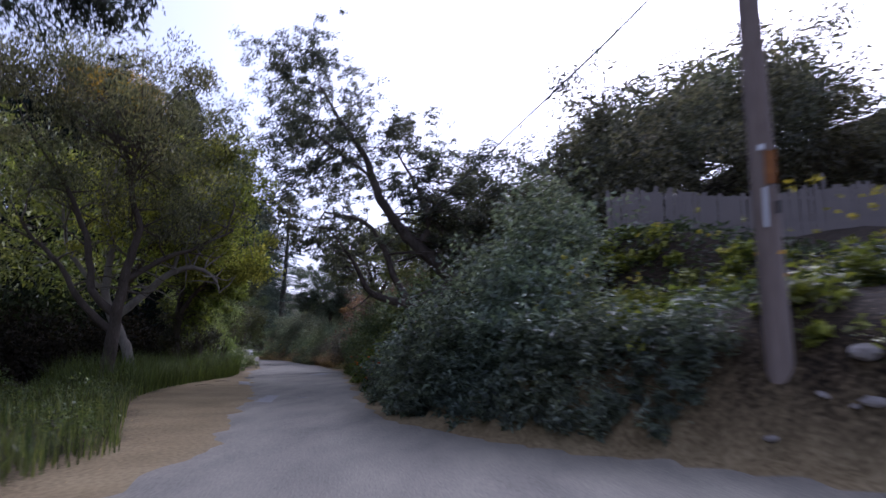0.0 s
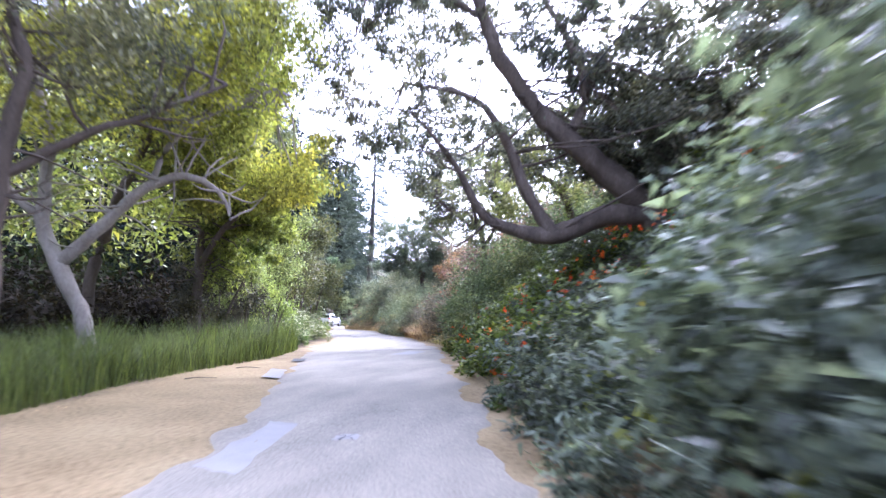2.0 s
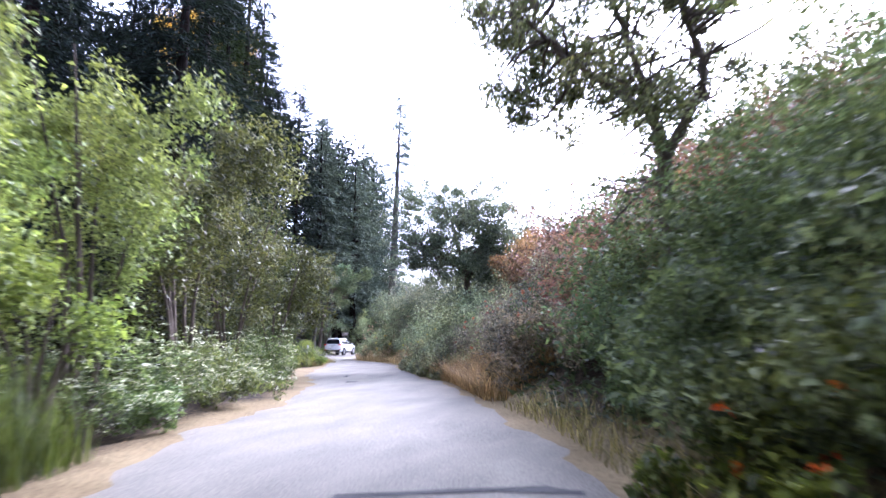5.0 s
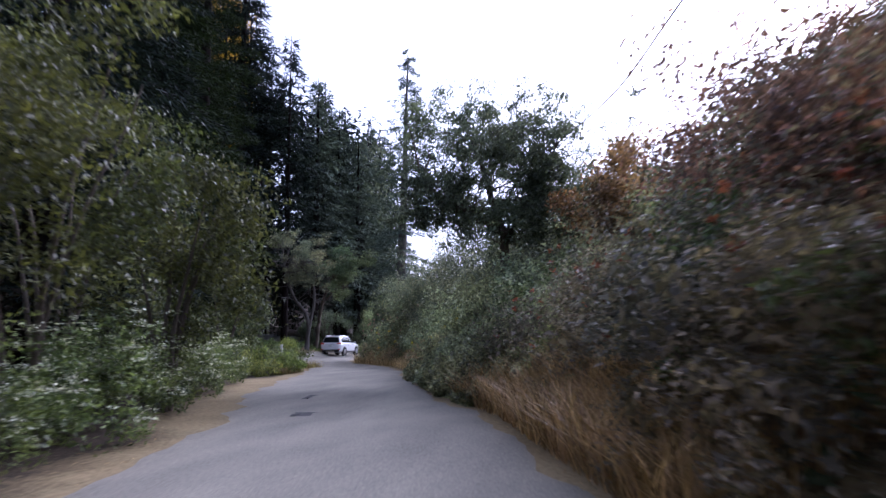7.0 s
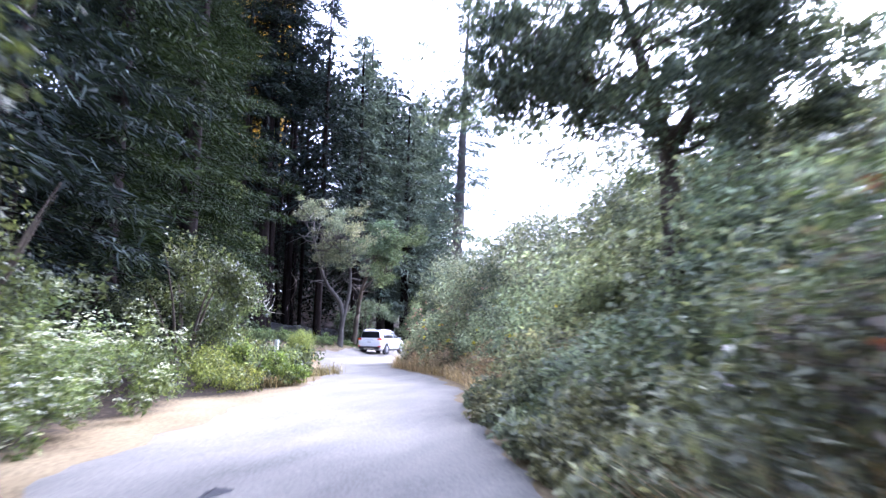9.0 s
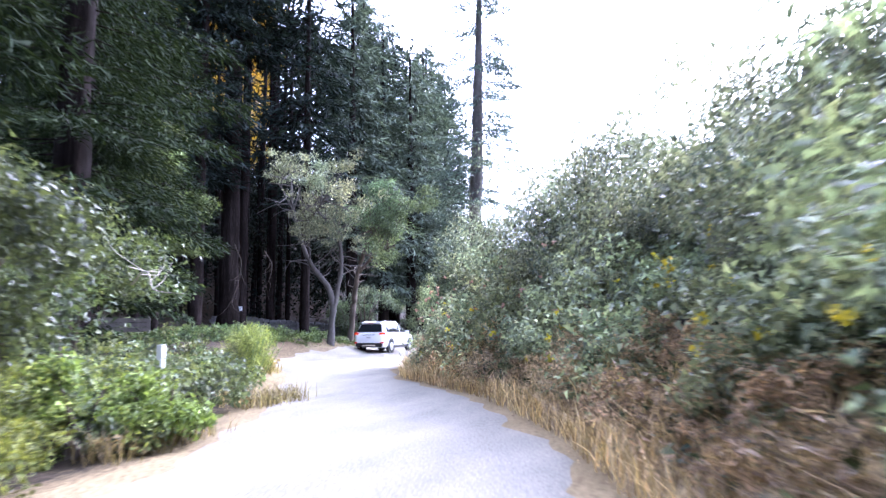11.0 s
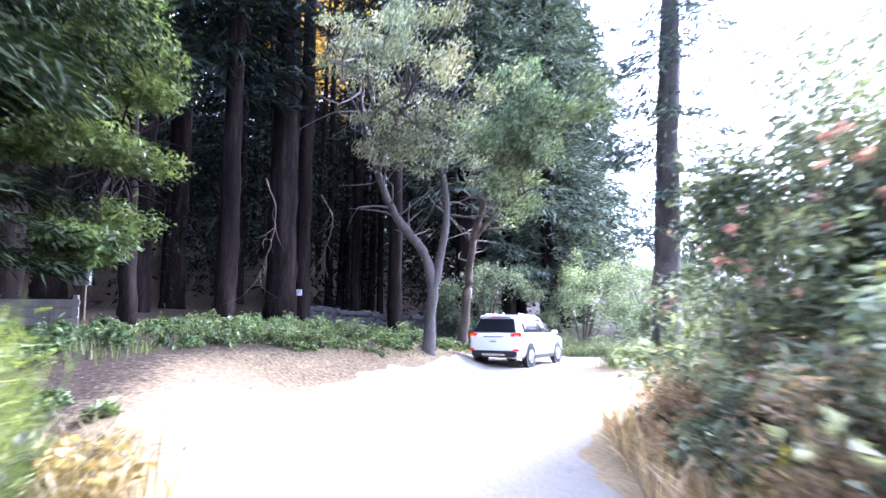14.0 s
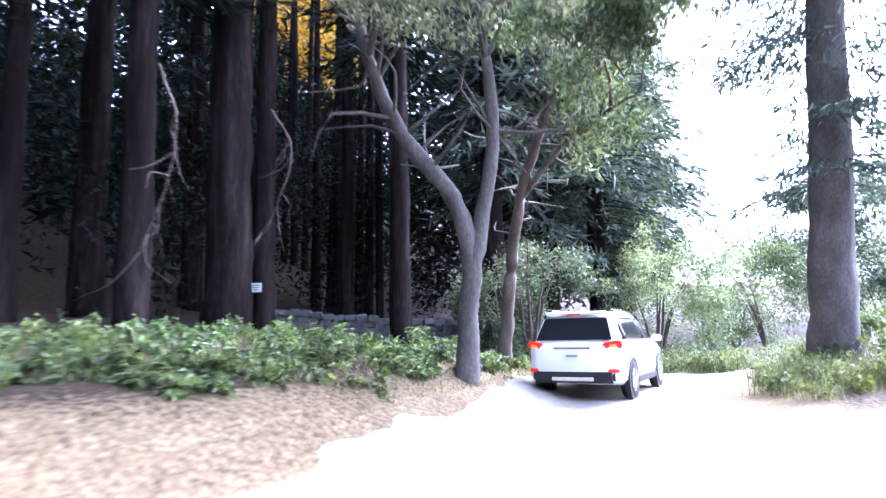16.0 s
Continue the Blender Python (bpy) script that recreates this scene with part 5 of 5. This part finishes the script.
def fence_run():
    root = thing("board_fence", (6.0, 26.2, gz(6.0, 26.2)), "weathered vertical board fence on top of the bank", "fence")
    r = np.random.default_rng(83)
    base = np.array([6.0, 26.2])
    n, w = 62, 0.15
    kinds = [box_bm(0.14, 0.022, h, 0.004, (0, 0, h / 2)) for h in (1.45, 1.55, 1.65)]
    meshes = []
    for k in kinds:
        me = bpy.data.meshes.new("board")
        k.to_mesh(me)
        k.free()
        me.materials.append(M_BOARD)
        meshes.append(me)
    for i in range(n):
        x = i * w
        y = 0.04 * i * w + r.normal() * 0.006
        z = gz(base[0] + x, base[1] + y) - gz(*base) - 0.05
        b = new("board", meshes[int(r.integers(0, 3))])
        b.parent = root
        b.matrix_basis = pose(x, y, z, 0, r.normal() * 0.8, r.normal() * 1.5)
    for z in (0.4, 1.2):
        part("rail", box_bm(n * w, 0.045, 0.09, 0.004, (n * w / 2, 0.2 + 0.035, z + 0.2), (0, 0, 2.3)), M_BOARD, root)
    for i in range(0, n + 1, 15):
        tall = 2.3 if i == 45 else 1.75
        part("post", box_bm(0.1, 0.1, tall, 0.006, (i * w, 0.04 * i * w + 0.09, tall / 2 - 0.1)), M_BOARD, root, "taller pale post" if i == 45 else "")


fence_run()


def rock(x, y, s, seed, mat=M_ROCK, label="pale angular rock lying on the dirt slope", group="rocks by the pole"):
    r = np.random.default_rng(seed)
    bm = bmesh.new()
    bmesh.ops.create_icosphere(bm, subdivisions=2, radius=1)
    for v in bm.verts:
        v.co *= 1 + 0.16 * noise.noise(v.co * 1.7 + Vector((seed, 0, 0))) + 0.05 * r.normal()
        v.co = Vector((v.co.x * s, v.co.y * s * 0.75, v.co.z * s * 0.5))
    me = bpy.data.meshes.new("rock")
    bm.to_mesh(me)
    bm.free()
    me.materials.append(mat)
    ob = new("rock", me)
    ob.matrix_basis = pose(x, y, gz(x, y) + s * 0.2, r.normal() * 8, r.normal() * 8, r.uniform(0, 360))
    return tagged(ob, label, "rock", group)


for k, (x, y, s) in enumerate([(5.2, 14.6, 0.09), (5.75, 14.45, 0.08), (6.2, 14.35, 0.2), (6.1, 14.1, 0.13), (6.65, 14.2, 0.12), (5.95, 14.2, 0.06)]):
    rock(x, y, s, 200 + k)


# ---- marks on the lane ----
def road_patch(name, label, pts, mat, lift=0.008):
    """A thin repair following the road's surface, with an uneven outline."""
    r = np.random.default_rng(len(label) + int(abs(pts[0][0]) * 10))
    c = np.mean(pts, 0)
    a = np.array(pts, float)
    ring = np.concatenate([a[i] + (a[(i + 1) % len(a)] - a[i]) * t for i in range(len(a)) for t in (np.arange(7) / 7)[:, None, None]], 0).reshape(-1, 2)
    ring = ring + r.normal(size=ring.shape) * 0.02
    v, q = [], []
    n = len(ring)
    for t in (1.0, 0.55, 0.05):
        xy = c + (ring - c) * t
        z = height(xy[:, 0], xy[:, 1]) + 0.03 + 0.012 * waves(xy[:, 0], xy[:, 1], 0.8, 12) + lift * (0.2 if t == 1.0 else 1)
        v.append(np.c_[xy, z])
    for k in range(2):
        for i in range(n):
            q.append([k * n + i, k * n + (i + 1) % n, (k + 1) * n + (i + 1) % n, (k + 1) * n + i])
    return tagged(mesh_from(name, np.concatenate(v), q, mat, smooth=True), label, "road patch", kind="structure")


road_patch("road_patch", "pale strip of concrete patching in the lane", [(-4.05, 23.6), (-3.55, 23.4), (-4.1, 25.9), (-4.5, 26.0)], M_PATCH_L)
road_patch("road_patch", "small pale blotch in the asphalt", [(-3.3, 25.0), (-3.05, 25.05), (-3.1, 25.35), (-3.35, 25.3)], M_PATCH_L)
road_patch("road_patch", "dark broken edge of old asphalt", [(-8.8, 35.8), (-8.45, 36.0), (-8.9, 37.2), (-9.3, 37.1)], M_PATCH_D)
road_patch("road_patch", "dark tar seam across the lane", [(-8.2, 41.75), (-6.4, 42.5), (-6.0, 42.4), (-6.0, 42.55), (-6.4, 42.68), (-8.2, 41.95)], M_PATCH_D)
road_patch("road_patch", "pale crumbled patch at the seam", [(-6.9, 39.6), (-6.1, 39.8), (-6.0, 41.4), (-6.7, 41.6)], M_PATCH_L)
road_patch("road_patch", "dark tar blotch in the wheel track", [(-14.3, 56.7), (-13.95, 56.8), (-14.1, 57.4), (-14.5, 57.3)], M_PATCH_D)
road_patch("road_patch", "dark tar streak in the wheel track", [(-15.6, 59.6), (-15.45, 59.65), (-15.75, 60.7), (-15.9, 60.65)], M_PATCH_D)
road_patch("road_patch", "broken pale concrete slab at the asphalt edge", [(-7.4, 31.3), (-6.8, 31.0), (-7.6, 33.0), (-8.1, 33.2)], M_PATCH_L)


def ground_litter(name, label, n, y0, y1, keep, size, lo, hi, seed, mat=None):
    r = np.random.default_rng(seed)
    p, dr, dl = scatter(n * 12, -46, 10, y0, y1, r, keep)
    p = p[:n] + [0, 0, 0.025]
    t = r.random((len(p), 1))
    return tagged(Leaves().add(*leaf_arrays(p, size, 0.55, np.array(lo) * (1 - t) + np.array(hi) * t, r, 3.0, 0.0, None, True)).done(name, mat or M_LEAF), label, "leaf litter", kind="stuff")


ground_litter("leaf_litter", "fallen brown leaves along the dirt edges", 5000, 8, 60, lambda a, b, x, y: ((a > 0.2) & (a < 1.6)) | ((b > -0.6) & (b < 0.4)), 0.05, (0.10, 0.06, 0.03), (0.32, 0.22, 0.12), 181)
ground_litter("leaf_litter", "reddish brown leaf litter on the verge at the bend", 5000, 79, 104, lambda a, b, x, y: (b > -1.4) & (b < 2.0) & (a < -3.6), 0.035, (0.12, 0.085, 0.045), (0.27, 0.205, 0.11), 182)
ground_litter("leaf_litter", "dead leaves on the dirt slope below the pole", 2500, 9, 18, lambda a, b, x, y: (a > 0.4) & (a < 4.0), 0.06, (0.05, 0.028, 0.018), (0.17, 0.11, 0.07), 183)
ground_litter("leaf_litter", "needles and dead leaves by the bank foot", 6000, 50, 86, lambda a, b, x, y: (a > 0.1) & (a < 1.2), 0.06, (0.14, 0.08, 0.04), (0.40, 0.28, 0.16), 184)


def stick(pts, rad, label, mat=M_BARK, group="fallen sticks"):
    r = np.random.default_rng(int(abs(pts[0][0]) * 100))
    w = Wood()
    a = np.array([(x, y, gz(x, y) + z) for x, y, z in pts])
    off = a[0].copy()
    w.limb(a - off, [rad, rad * 0.8, rad * 0.4][:len(a)], r, 6, 0.15, 0.01)
    ob = w.done("stick", mat)
    ob.matrix_basis = Matrix.Translation(off)
    return tagged(ob, label, "stick", group)


stick([(-8.8, 30.6, 0.03), (-8.55, 30.8, 0.05), (-8.2, 30.85, 0.04)], 0.014, "short dead stick lying on the dirt")
stick([(-9.2, 33.4, 0.03), (-8.9, 33.6, 0.05), (-8.6, 33.55, 0.03)], 0.012, "short dead stick lying on the dirt")


# ---- grove details: sign, wall, box, low fence, post ----
sg = thing("tree_sign", (-40.25, 94.92, gz(-40.3, 95.0) + 1.25), "small white notice nailed to a redwood trunk", "sign")
sg.rotation_euler = (0, 0, radians(28))
part("board", box_bm(0.3, 0.02, 0.24, 0.003), plain("white_board", (0.75, 0.75, 0.73), 0.5), sg)
for k in range(3):
    part("text_bar", box_bm(0.2 - 0.04 * k, 0.004, 0.022, 0, (0, -0.013, 0.06 - 0.06 * k)), plain("dark_print", (0.05, 0.05, 0.05), 0.6), sg, "dark bar of unreadable print")


def stone_wall():
    r = np.random.default_rng(191)
    root = thing("stone_wall", (-44.0, 97.0, gz(-44.0, 97.0)), "low dry stone wall in the shade of the grove", "wall")
    meshes = []
    for k in range(5):
        bm = box_bm(0.34, 0.32, 0.2, 0.03)
        for v in bm.verts:
            v.co += Vector(r.normal(size=3)) * 0.015
        me = bpy.data.meshes.new("stone")
        bm.to_mesh(me)
        bm.free()
        me.materials.append(M_ROCK_D)
        meshes.append(me)
    for row in range(4):
        for i in range(24):
            x = i * 0.34 + (0.17 if row % 2 else 0)
            y = i * 0.34 * 0.62
            gx = gz(-44.0 + x * 0.85, 97.0 + y) - gz(-44.0, 97.0)
            s = new("stone", meshes[int(r.integers(0, 5))])
            s.parent = root
            s.matrix_basis = pose(x * 0.85, y, gx + 0.08 + row * 0.2, r.normal() * 3, r.normal() * 3, 36 + r.normal() * 6)


M_ROCK_D = rough_surface("grey_wall_stone", [(0.25, (0.050, 0.050, 0.050)), (0.55, (0.110, 0.107, 0.105)), (0.8, (0.180, 0.175, 0.170))], 5, 0.95, 0.6, 40)
stone_wall()

bx = thing("utility_box", (-40.1, 86.4, gz(-40.1, 86.4)), "small grey metal utility box on a post", "utility box")
bx.rotation_euler = (0, 0, radians(35))
part("post", box_bm(0.09, 0.09, 1.5, 0.005, (0, 0.12, 0.7)), M_BARK, bx)
part("body", box_bm(0.4, 0.16, 0.58, 0.015, (0, 0, 1.25)), plain("grey_metal", (0.2, 0.215, 0.21), 0.5, 0.3), bx)
part("window", box_bm(0.14, 0.02, 0.2, 0.004, (0.06, -0.082, 1.28)), plain("dark_glass", (0.03, 0.03, 0.035), 0.1), bx, "small dark window")

lf = thing("low_fence", (-37.4, 83.0, gz(-37.4, 83.0)), "low weathered plank fence half hidden by plants", "fence")
lf.rotation_euler = (0, 0, radians(33))
for k in range(3):
    part("plank", box_bm(1.9, 0.03, 0.17, 0.006, (0.9, 0, 0.25 + k * 0.19)), M_BOARD, lf)
for k in (0.1, 1.75):
    part("post", box_bm(0.09, 0.09, 0.85, 0.006, (k, 0.06, 0.38)), M_BOARD, lf)

mp_ = thing("marker_post", (-23.03, 71.71, gz(-23.03, 71.71)), "short pale marker post among the plants", "post")
part("post", box_bm(0.1, 0.1, 1.5, 0.01, (0, 0, 1.18 - gz(-23.03, 71.71) - 0.75)), plain("pale_post", (0.55, 0.55, 0.5), 0.7), mp_)

rd = np.random.default_rng(195)
for x, y, z, drop in ((-35.86, 88.95, 5.50, 2.9), (-35.65, 91.08, 5.33, 2.2), (-24.9, 72.9, 2.2, 0.3)):
    dead = thing("dead_branch", (x, y, z), "bare grey dead branch hanging at the forest edge", "branch", "dead branches")
    w = Wood()
    hang = drop > 1
    tip = w.limb([(0, 0, 0), (0.35, 0.1, -0.35 * drop), (0.2, 0.05, -0.7 * drop), (-0.1, -0.1, -drop)] if hang else [(0, 0, 0), (0.5, -0.3, 0.15), (1.1, -0.6, -0.1)], [0.02, 0.015, 0.01, 0.004] if hang else [0.022, 0.015, 0.006], rd, 6, 0.2, 0.03)
    w.done("branch", M_BARK if hang else M_PALE, dead)
    for _ in range(9):
        w = Wood()
        q = tip[int(rd.integers(len(tip) // 5, len(tip)))]
        e = q + np.array([rd.normal() * 0.35, rd.normal() * 0.35, -rd.uniform(0.2, 0.8) if hang else rd.normal() * 0.3])
        w.limb([q, (q + e) / 2 + rd.normal(size=3) * 0.08, e], [0.009, 0.007, 0.003], rd, 5, 0.2, 0.01)
        w.done("twig", M_BARK if hang else M_PALE, dead)


# ---- white car ahead, at the bend ----
def loft(rings, close=True):
    bm = bmesh.new()
    rows = [[bm.verts.new(p) for p in ring] for ring in rings]
    for a, b in zip(rows[:-1], rows[1:]):
        for i in range(len(a) - 1):
            bm.faces.new((a[i], a[i + 1], b[i + 1], b[i]))
    if close:
        bm.faces.new(rows[0][::-1])
        bm.faces.new(rows[-1])
    bmesh.ops.recalc_face_normals(bm, faces=bm.faces[:])
    return bm


def mirrored(half):
    return half + [(-x, y, z) for x, y, z in half[::-1] if abs(x) > 1e-6]


def car(x, y, z, heading):
    M_PAINT = plain("white_car_paint", (0.78, 0.78, 0.79), 0.25, 0.0, 0.6)
    M_GLASS = plain("dark_car_glass", (0.012, 0.014, 0.016), 0.08)
    M_GLASS.node_tree.nodes["Principled BSDF"].inputs["Specular IOR Level"].default_value = 0.12
    M_TYRE = plain("tyre_rubber", (0.015, 0.015, 0.016), 0.85)
    M_RIM = plain("alloy", (0.55, 0.56, 0.58), 0.3, 0.9)
    M_LAMP = plain("red_tail_lamp", (0.45, 0.008, 0.008), 0.2, 0, 0.5, ((1.0, 0.02, 0.01), 0.05))
    M_AMBER = plain("amber_lamp", (0.7, 0.2, 0.02), 0.25, 0, 0.5, ((1.0, 0.22, 0.01), 0.12))
    M_CHROME = plain("chrome", (0.6, 0.6, 0.62), 0.15, 1.0)
    root = thing("car", (x, y, z), "white compact SUV with its tail lamps lit, turning at the bend", "car")
    root.rotation_euler = (0, 0, radians(heading))
    st = [(-2.30, 0.70, 0.50, 0.98), (-2.24, 0.84, 0.36, 1.05), (-2.0, 0.91, 0.30, 1.09), (-1.4, 0.92, 0.27, 1.09), (-0.4, 0.92, 0.25, 1.06), (0.6, 0.92, 0.25, 1.04), (1.2, 0.92, 0.26, 1.03),
          (1.7, 0.90, 0.28, 0.97), (2.05, 0.86, 0.32, 0.90), (2.26, 0.74, 0.38, 0.78), (2.33, 0.55, 0.44, 0.66)]
    rings = []
    for yy, w, zb, zt in st:
        rings.append(mirrored([(0, yy, zb), (w * 0.86, yy, zb), (w * 0.98, yy, zb + 0.10), (w, yy, zb + 0.28), (w * 0.985, yy, (zb + zt) / 2 + 0.1), (w, yy, zt - 0.12), (w * 0.95, yy, zt - 0.02), (w * 0.84, yy, zt + 0.02), (0, yy, zt + 0.05)]))
    body = part("body", loft(rings), M_PAINT, root, smooth=True)
    cab = [(-2.16, 0.80, 0.74, 1.10), (-2.02, 0.82, 0.68, 1.42), (-1.88, 0.83, 0.66, 1.60), (-1.6, 0.85, 0.65, 1.645), (-0.6, 0.86, 0.65, 1.69), (0.1, 0.86, 0.64, 1.665), (0.5, 0.85, 0.63, 1.57), (0.95, 0.83, 0.66, 1.34), (1.4, 0.78, 0.70, 1.06)]
    rings = []
    for yy, wb, wt, zt in cab:
        zb = 1.03
        rings.append(mirrored([(0, yy, zb), (wb, yy, zb), (wb * 0.98, yy, zb + (zt - zb) * 0.3), (wt * 1.04, yy, zb + (zt - zb) * 0.85), (wt * 0.9, yy, zt - 0.01), (0, yy, zt + 0.02)]))
    part("cabin", loft(rings), M_PAINT, root, smooth=True)

    def roof(yy):
        return float(np.interp(yy, [c[0] for c in cab], [c[3] for c in cab]))

    def cabin_x(yy, zz):
        wb, wt = (float(np.interp(yy, [c[0] for c in cab], [c[i] for c in cab])) for i in (1, 2))
        return float(np.interp((zz - 1.03) / (roof(yy) - 1.03), [0, 0.3, 0.85, 1], [wb, wb * 0.98, wt * 1.04, wt * 0.9]))

    def sheet(name, pts, mat, label="", thick=0.012, parent=None):
        bm = bmesh.new()
        f = bm.faces.new([bm.verts.new(p) for p in pts])
        e = bmesh.ops.extrude_face_region(bm, geom=[f])
        f.normal_update()
        for v in [g for g in e["geom"] if isinstance(g, bmesh.types.BMVert)]:
            v.co += f.normal * thick
        bmesh.ops.recalc_face_normals(bm, faces=bm.faces[:])
        return part(name, bm, mat, parent or root, label)

    sheet("rear_window", [(-0.73, -2.2, 1.14), (0.73, -2.2, 1.14), (0.60, -1.98, 1.55), (-0.60, -1.98, 1.55)], M_GLASS, "dark rear window", 0.02)
    sheet("windscreen", [(0.62, 1.28, 1.10), (-0.62, 1.28, 1.10), (-0.56, 0.60, 1.56), (0.56, 0.60, 1.56)], M_GLASS, "", 0.02)
    for s in (1, -1):
        for y0, y1, n in ((-1.78, -0.06, 9), (0.02, 1.02, 7)):
            bm = bmesh.new()
            grid = []
            for k in range(n):
                yy = y0 + (y1 - y0) * k / (n - 1)
                top = min(roof(yy) - 0.105, 1.56) - (0.16 * (1 - (yy + 1.78) / 0.3) if yy < -1.48 else 0)
                low = 1.13 - 0.03 * (yy + 1.78) / 2.8
                grid.append([bm.verts.new((s * (cabin_x(yy, low + (max(top, low + 0.03) - low) * u) + 0.014), yy, low + (max(top, low + 0.03) - low) * u)) for u in (0, 0.25, 0.5, 0.75, 1)])
            for ra, rb in zip(grid[:-1], grid[1:]):
                for u in range(4):
                    bm.faces.new((ra[u], rb[u], rb[u + 1], ra[u + 1]))
            bmesh.ops.recalc_face_normals(bm, faces=bm.faces[:])
            bmesh.ops.solidify(bm, geom=bm.faces[:], thickness=0.02)
            part("side_window", bm, M_GLASS, root, "dark rear side window" if y0 < -1 else "dark front side window", True)
        lamp = part("tail_lamp", box_bm(0.36, 0.12, 0.15, 0.03, (s * 0.74, -2.19, 1.03), (0, s * -8, s * 24)), M_LAMP, root, "lit red tail lamp")
        part("indicator", box_bm(0.13, 0.05, 0.055, 0.01, (s * 0.76, -2.25, 1.02), (0, s * -8, s * 24)), M_AMBER, lamp, "glowing amber strip")
        part("reflector", box_bm(0.2, 0.05, 0.07, 0.012, (s * 0.76, -2.265, 0.57), (0, 0, s * 22)), M_LAMP, root, "red bumper reflector")
        part("mirror", box_bm(0.22, 0.1, 0.15, 0.03, (s * 1.0, 0.78, 1.12)), M_PAINT, root, "white door mirror")
        rl = cyl_bm(0.016, 0.016, 1.7, 8, (s * 0.585, -0.75, 1.70), (89, 0, 0))
        part("roof_rail", rl, M_CHROME, root, "silver roof rail")
        part("sill", box_bm(0.06, 2.1, 0.14, 0.02, (s * 0.9, 0.0, 0.33)), M_BLACK, root, "black lower sill")
        for yy in (0.45, -0.55):
            part("door_handle", box_bm(0.03, 0.2, 0.035, 0.01, (s * 0.925, yy, 0.9)), M_CHROME, root, "chrome door handle")
        for yy in (-1.36, 1.36):
            arch = cyl_bm(0.43, 0.43, 0.09, 28, (s * 0.885, yy, 0.36), (0, 90, 0))
            part("wheel_arch", arch, M_BLACK, root, "black wheel arch")
            bm = bmesh.new()
            prof = [(0.20, -0.10), (0.31, -0.115), (0.355, -0.08), (0.36, 0.0), (0.355, 0.08), (0.31, 0.115), (0.20, 0.10)]
            n = 28
            vs = [[bm.verts.new((o_, r_ * math.cos(6.28318 * k / n), r_ * math.sin(6.28318 * k / n))) for r_, o_ in prof] for k in range(n)]
            for k in range(n):
                for i in range(len(prof) - 1):
                    bm.faces.new((vs[k][i], vs[k][i + 1], vs[(k + 1) % n][i + 1], vs[(k + 1) % n][i]))
            wheel = part("wheel", bm, M_TYRE, root, "", True)
            wheel.matrix_basis = pose(s * 0.83, yy, 0.36)
            rim = cyl_bm(0.235, 0.215, 0.05, 24, (s * 0.085, 0, 0), (0, 90, 0))
            part("rim", rim, M_RIM, wheel, "alloy rim")
            for k in range(5):
                sp = box_bm(0.03, 0.05, 0.2, 0.008, (s * 0.118, 0.11 * math.sin(k * 1.2566), 0.11 * math.cos(k * 1.2566)), (-72 * k, 0, 0))
                part("spoke", sp, M_RIM, wheel)
    part("bumper", box_bm(1.56, 0.2, 0.26, 0.05, (0, -2.22, 0.47)), M_BLACK, root, "black lower rear bumper")
    part("skid_plate", box_bm(0.8, 0.05, 0.07, 0.015, (0, -2.325, 0.42)), M_CHROME, root, "silver skid plate")
    part("trim_strip", box_bm(0.7, 0.03, 0.03, 0.008, (0, -2.31, 0.985)), M_CHROME, root, "chrome tailgate strip")
    pl = part("number_plate", box_bm(0.32, 0.02, 0.16, 0.006, (0, -2.318, 0.84)), plain("plate_white", (0.7, 0.7, 0.68), 0.5), root, "pale number plate")
    part("plate_bar", box_bm(0.22, 0.006, 0.045, 0, (0, -2.331, 0.84)), plain("plate_print", (0.25, 0.25, 0.27), 0.6), pl, "bar in place of characters")
    part("spoiler", box_bm(1.15, 0.26, 0.045, 0.018, (0, -1.93, 1.645), (8, 0, 0)), M_PAINT, root, "white roof spoiler")
    part("brake_lamp", box_bm(0.26, 0.03, 0.025, 0.005, (0, -2.055, 1.615)), M_LAMP, root, "lit high brake lamp")
    fin = bmesh.new()
    bmesh.ops.create_cone(fin, cap_ends=True, segments=10, radius1=0.05, radius2=0.012, depth=0.09, matrix=pose(0, -1.45, 1.72, -20, 0, 0))
    part("antenna_fin", fin, M_PAINT, root)
    return root


car(-31.75, 97.1, gz(-31.5, 96.5) + 0.03, 2.5)
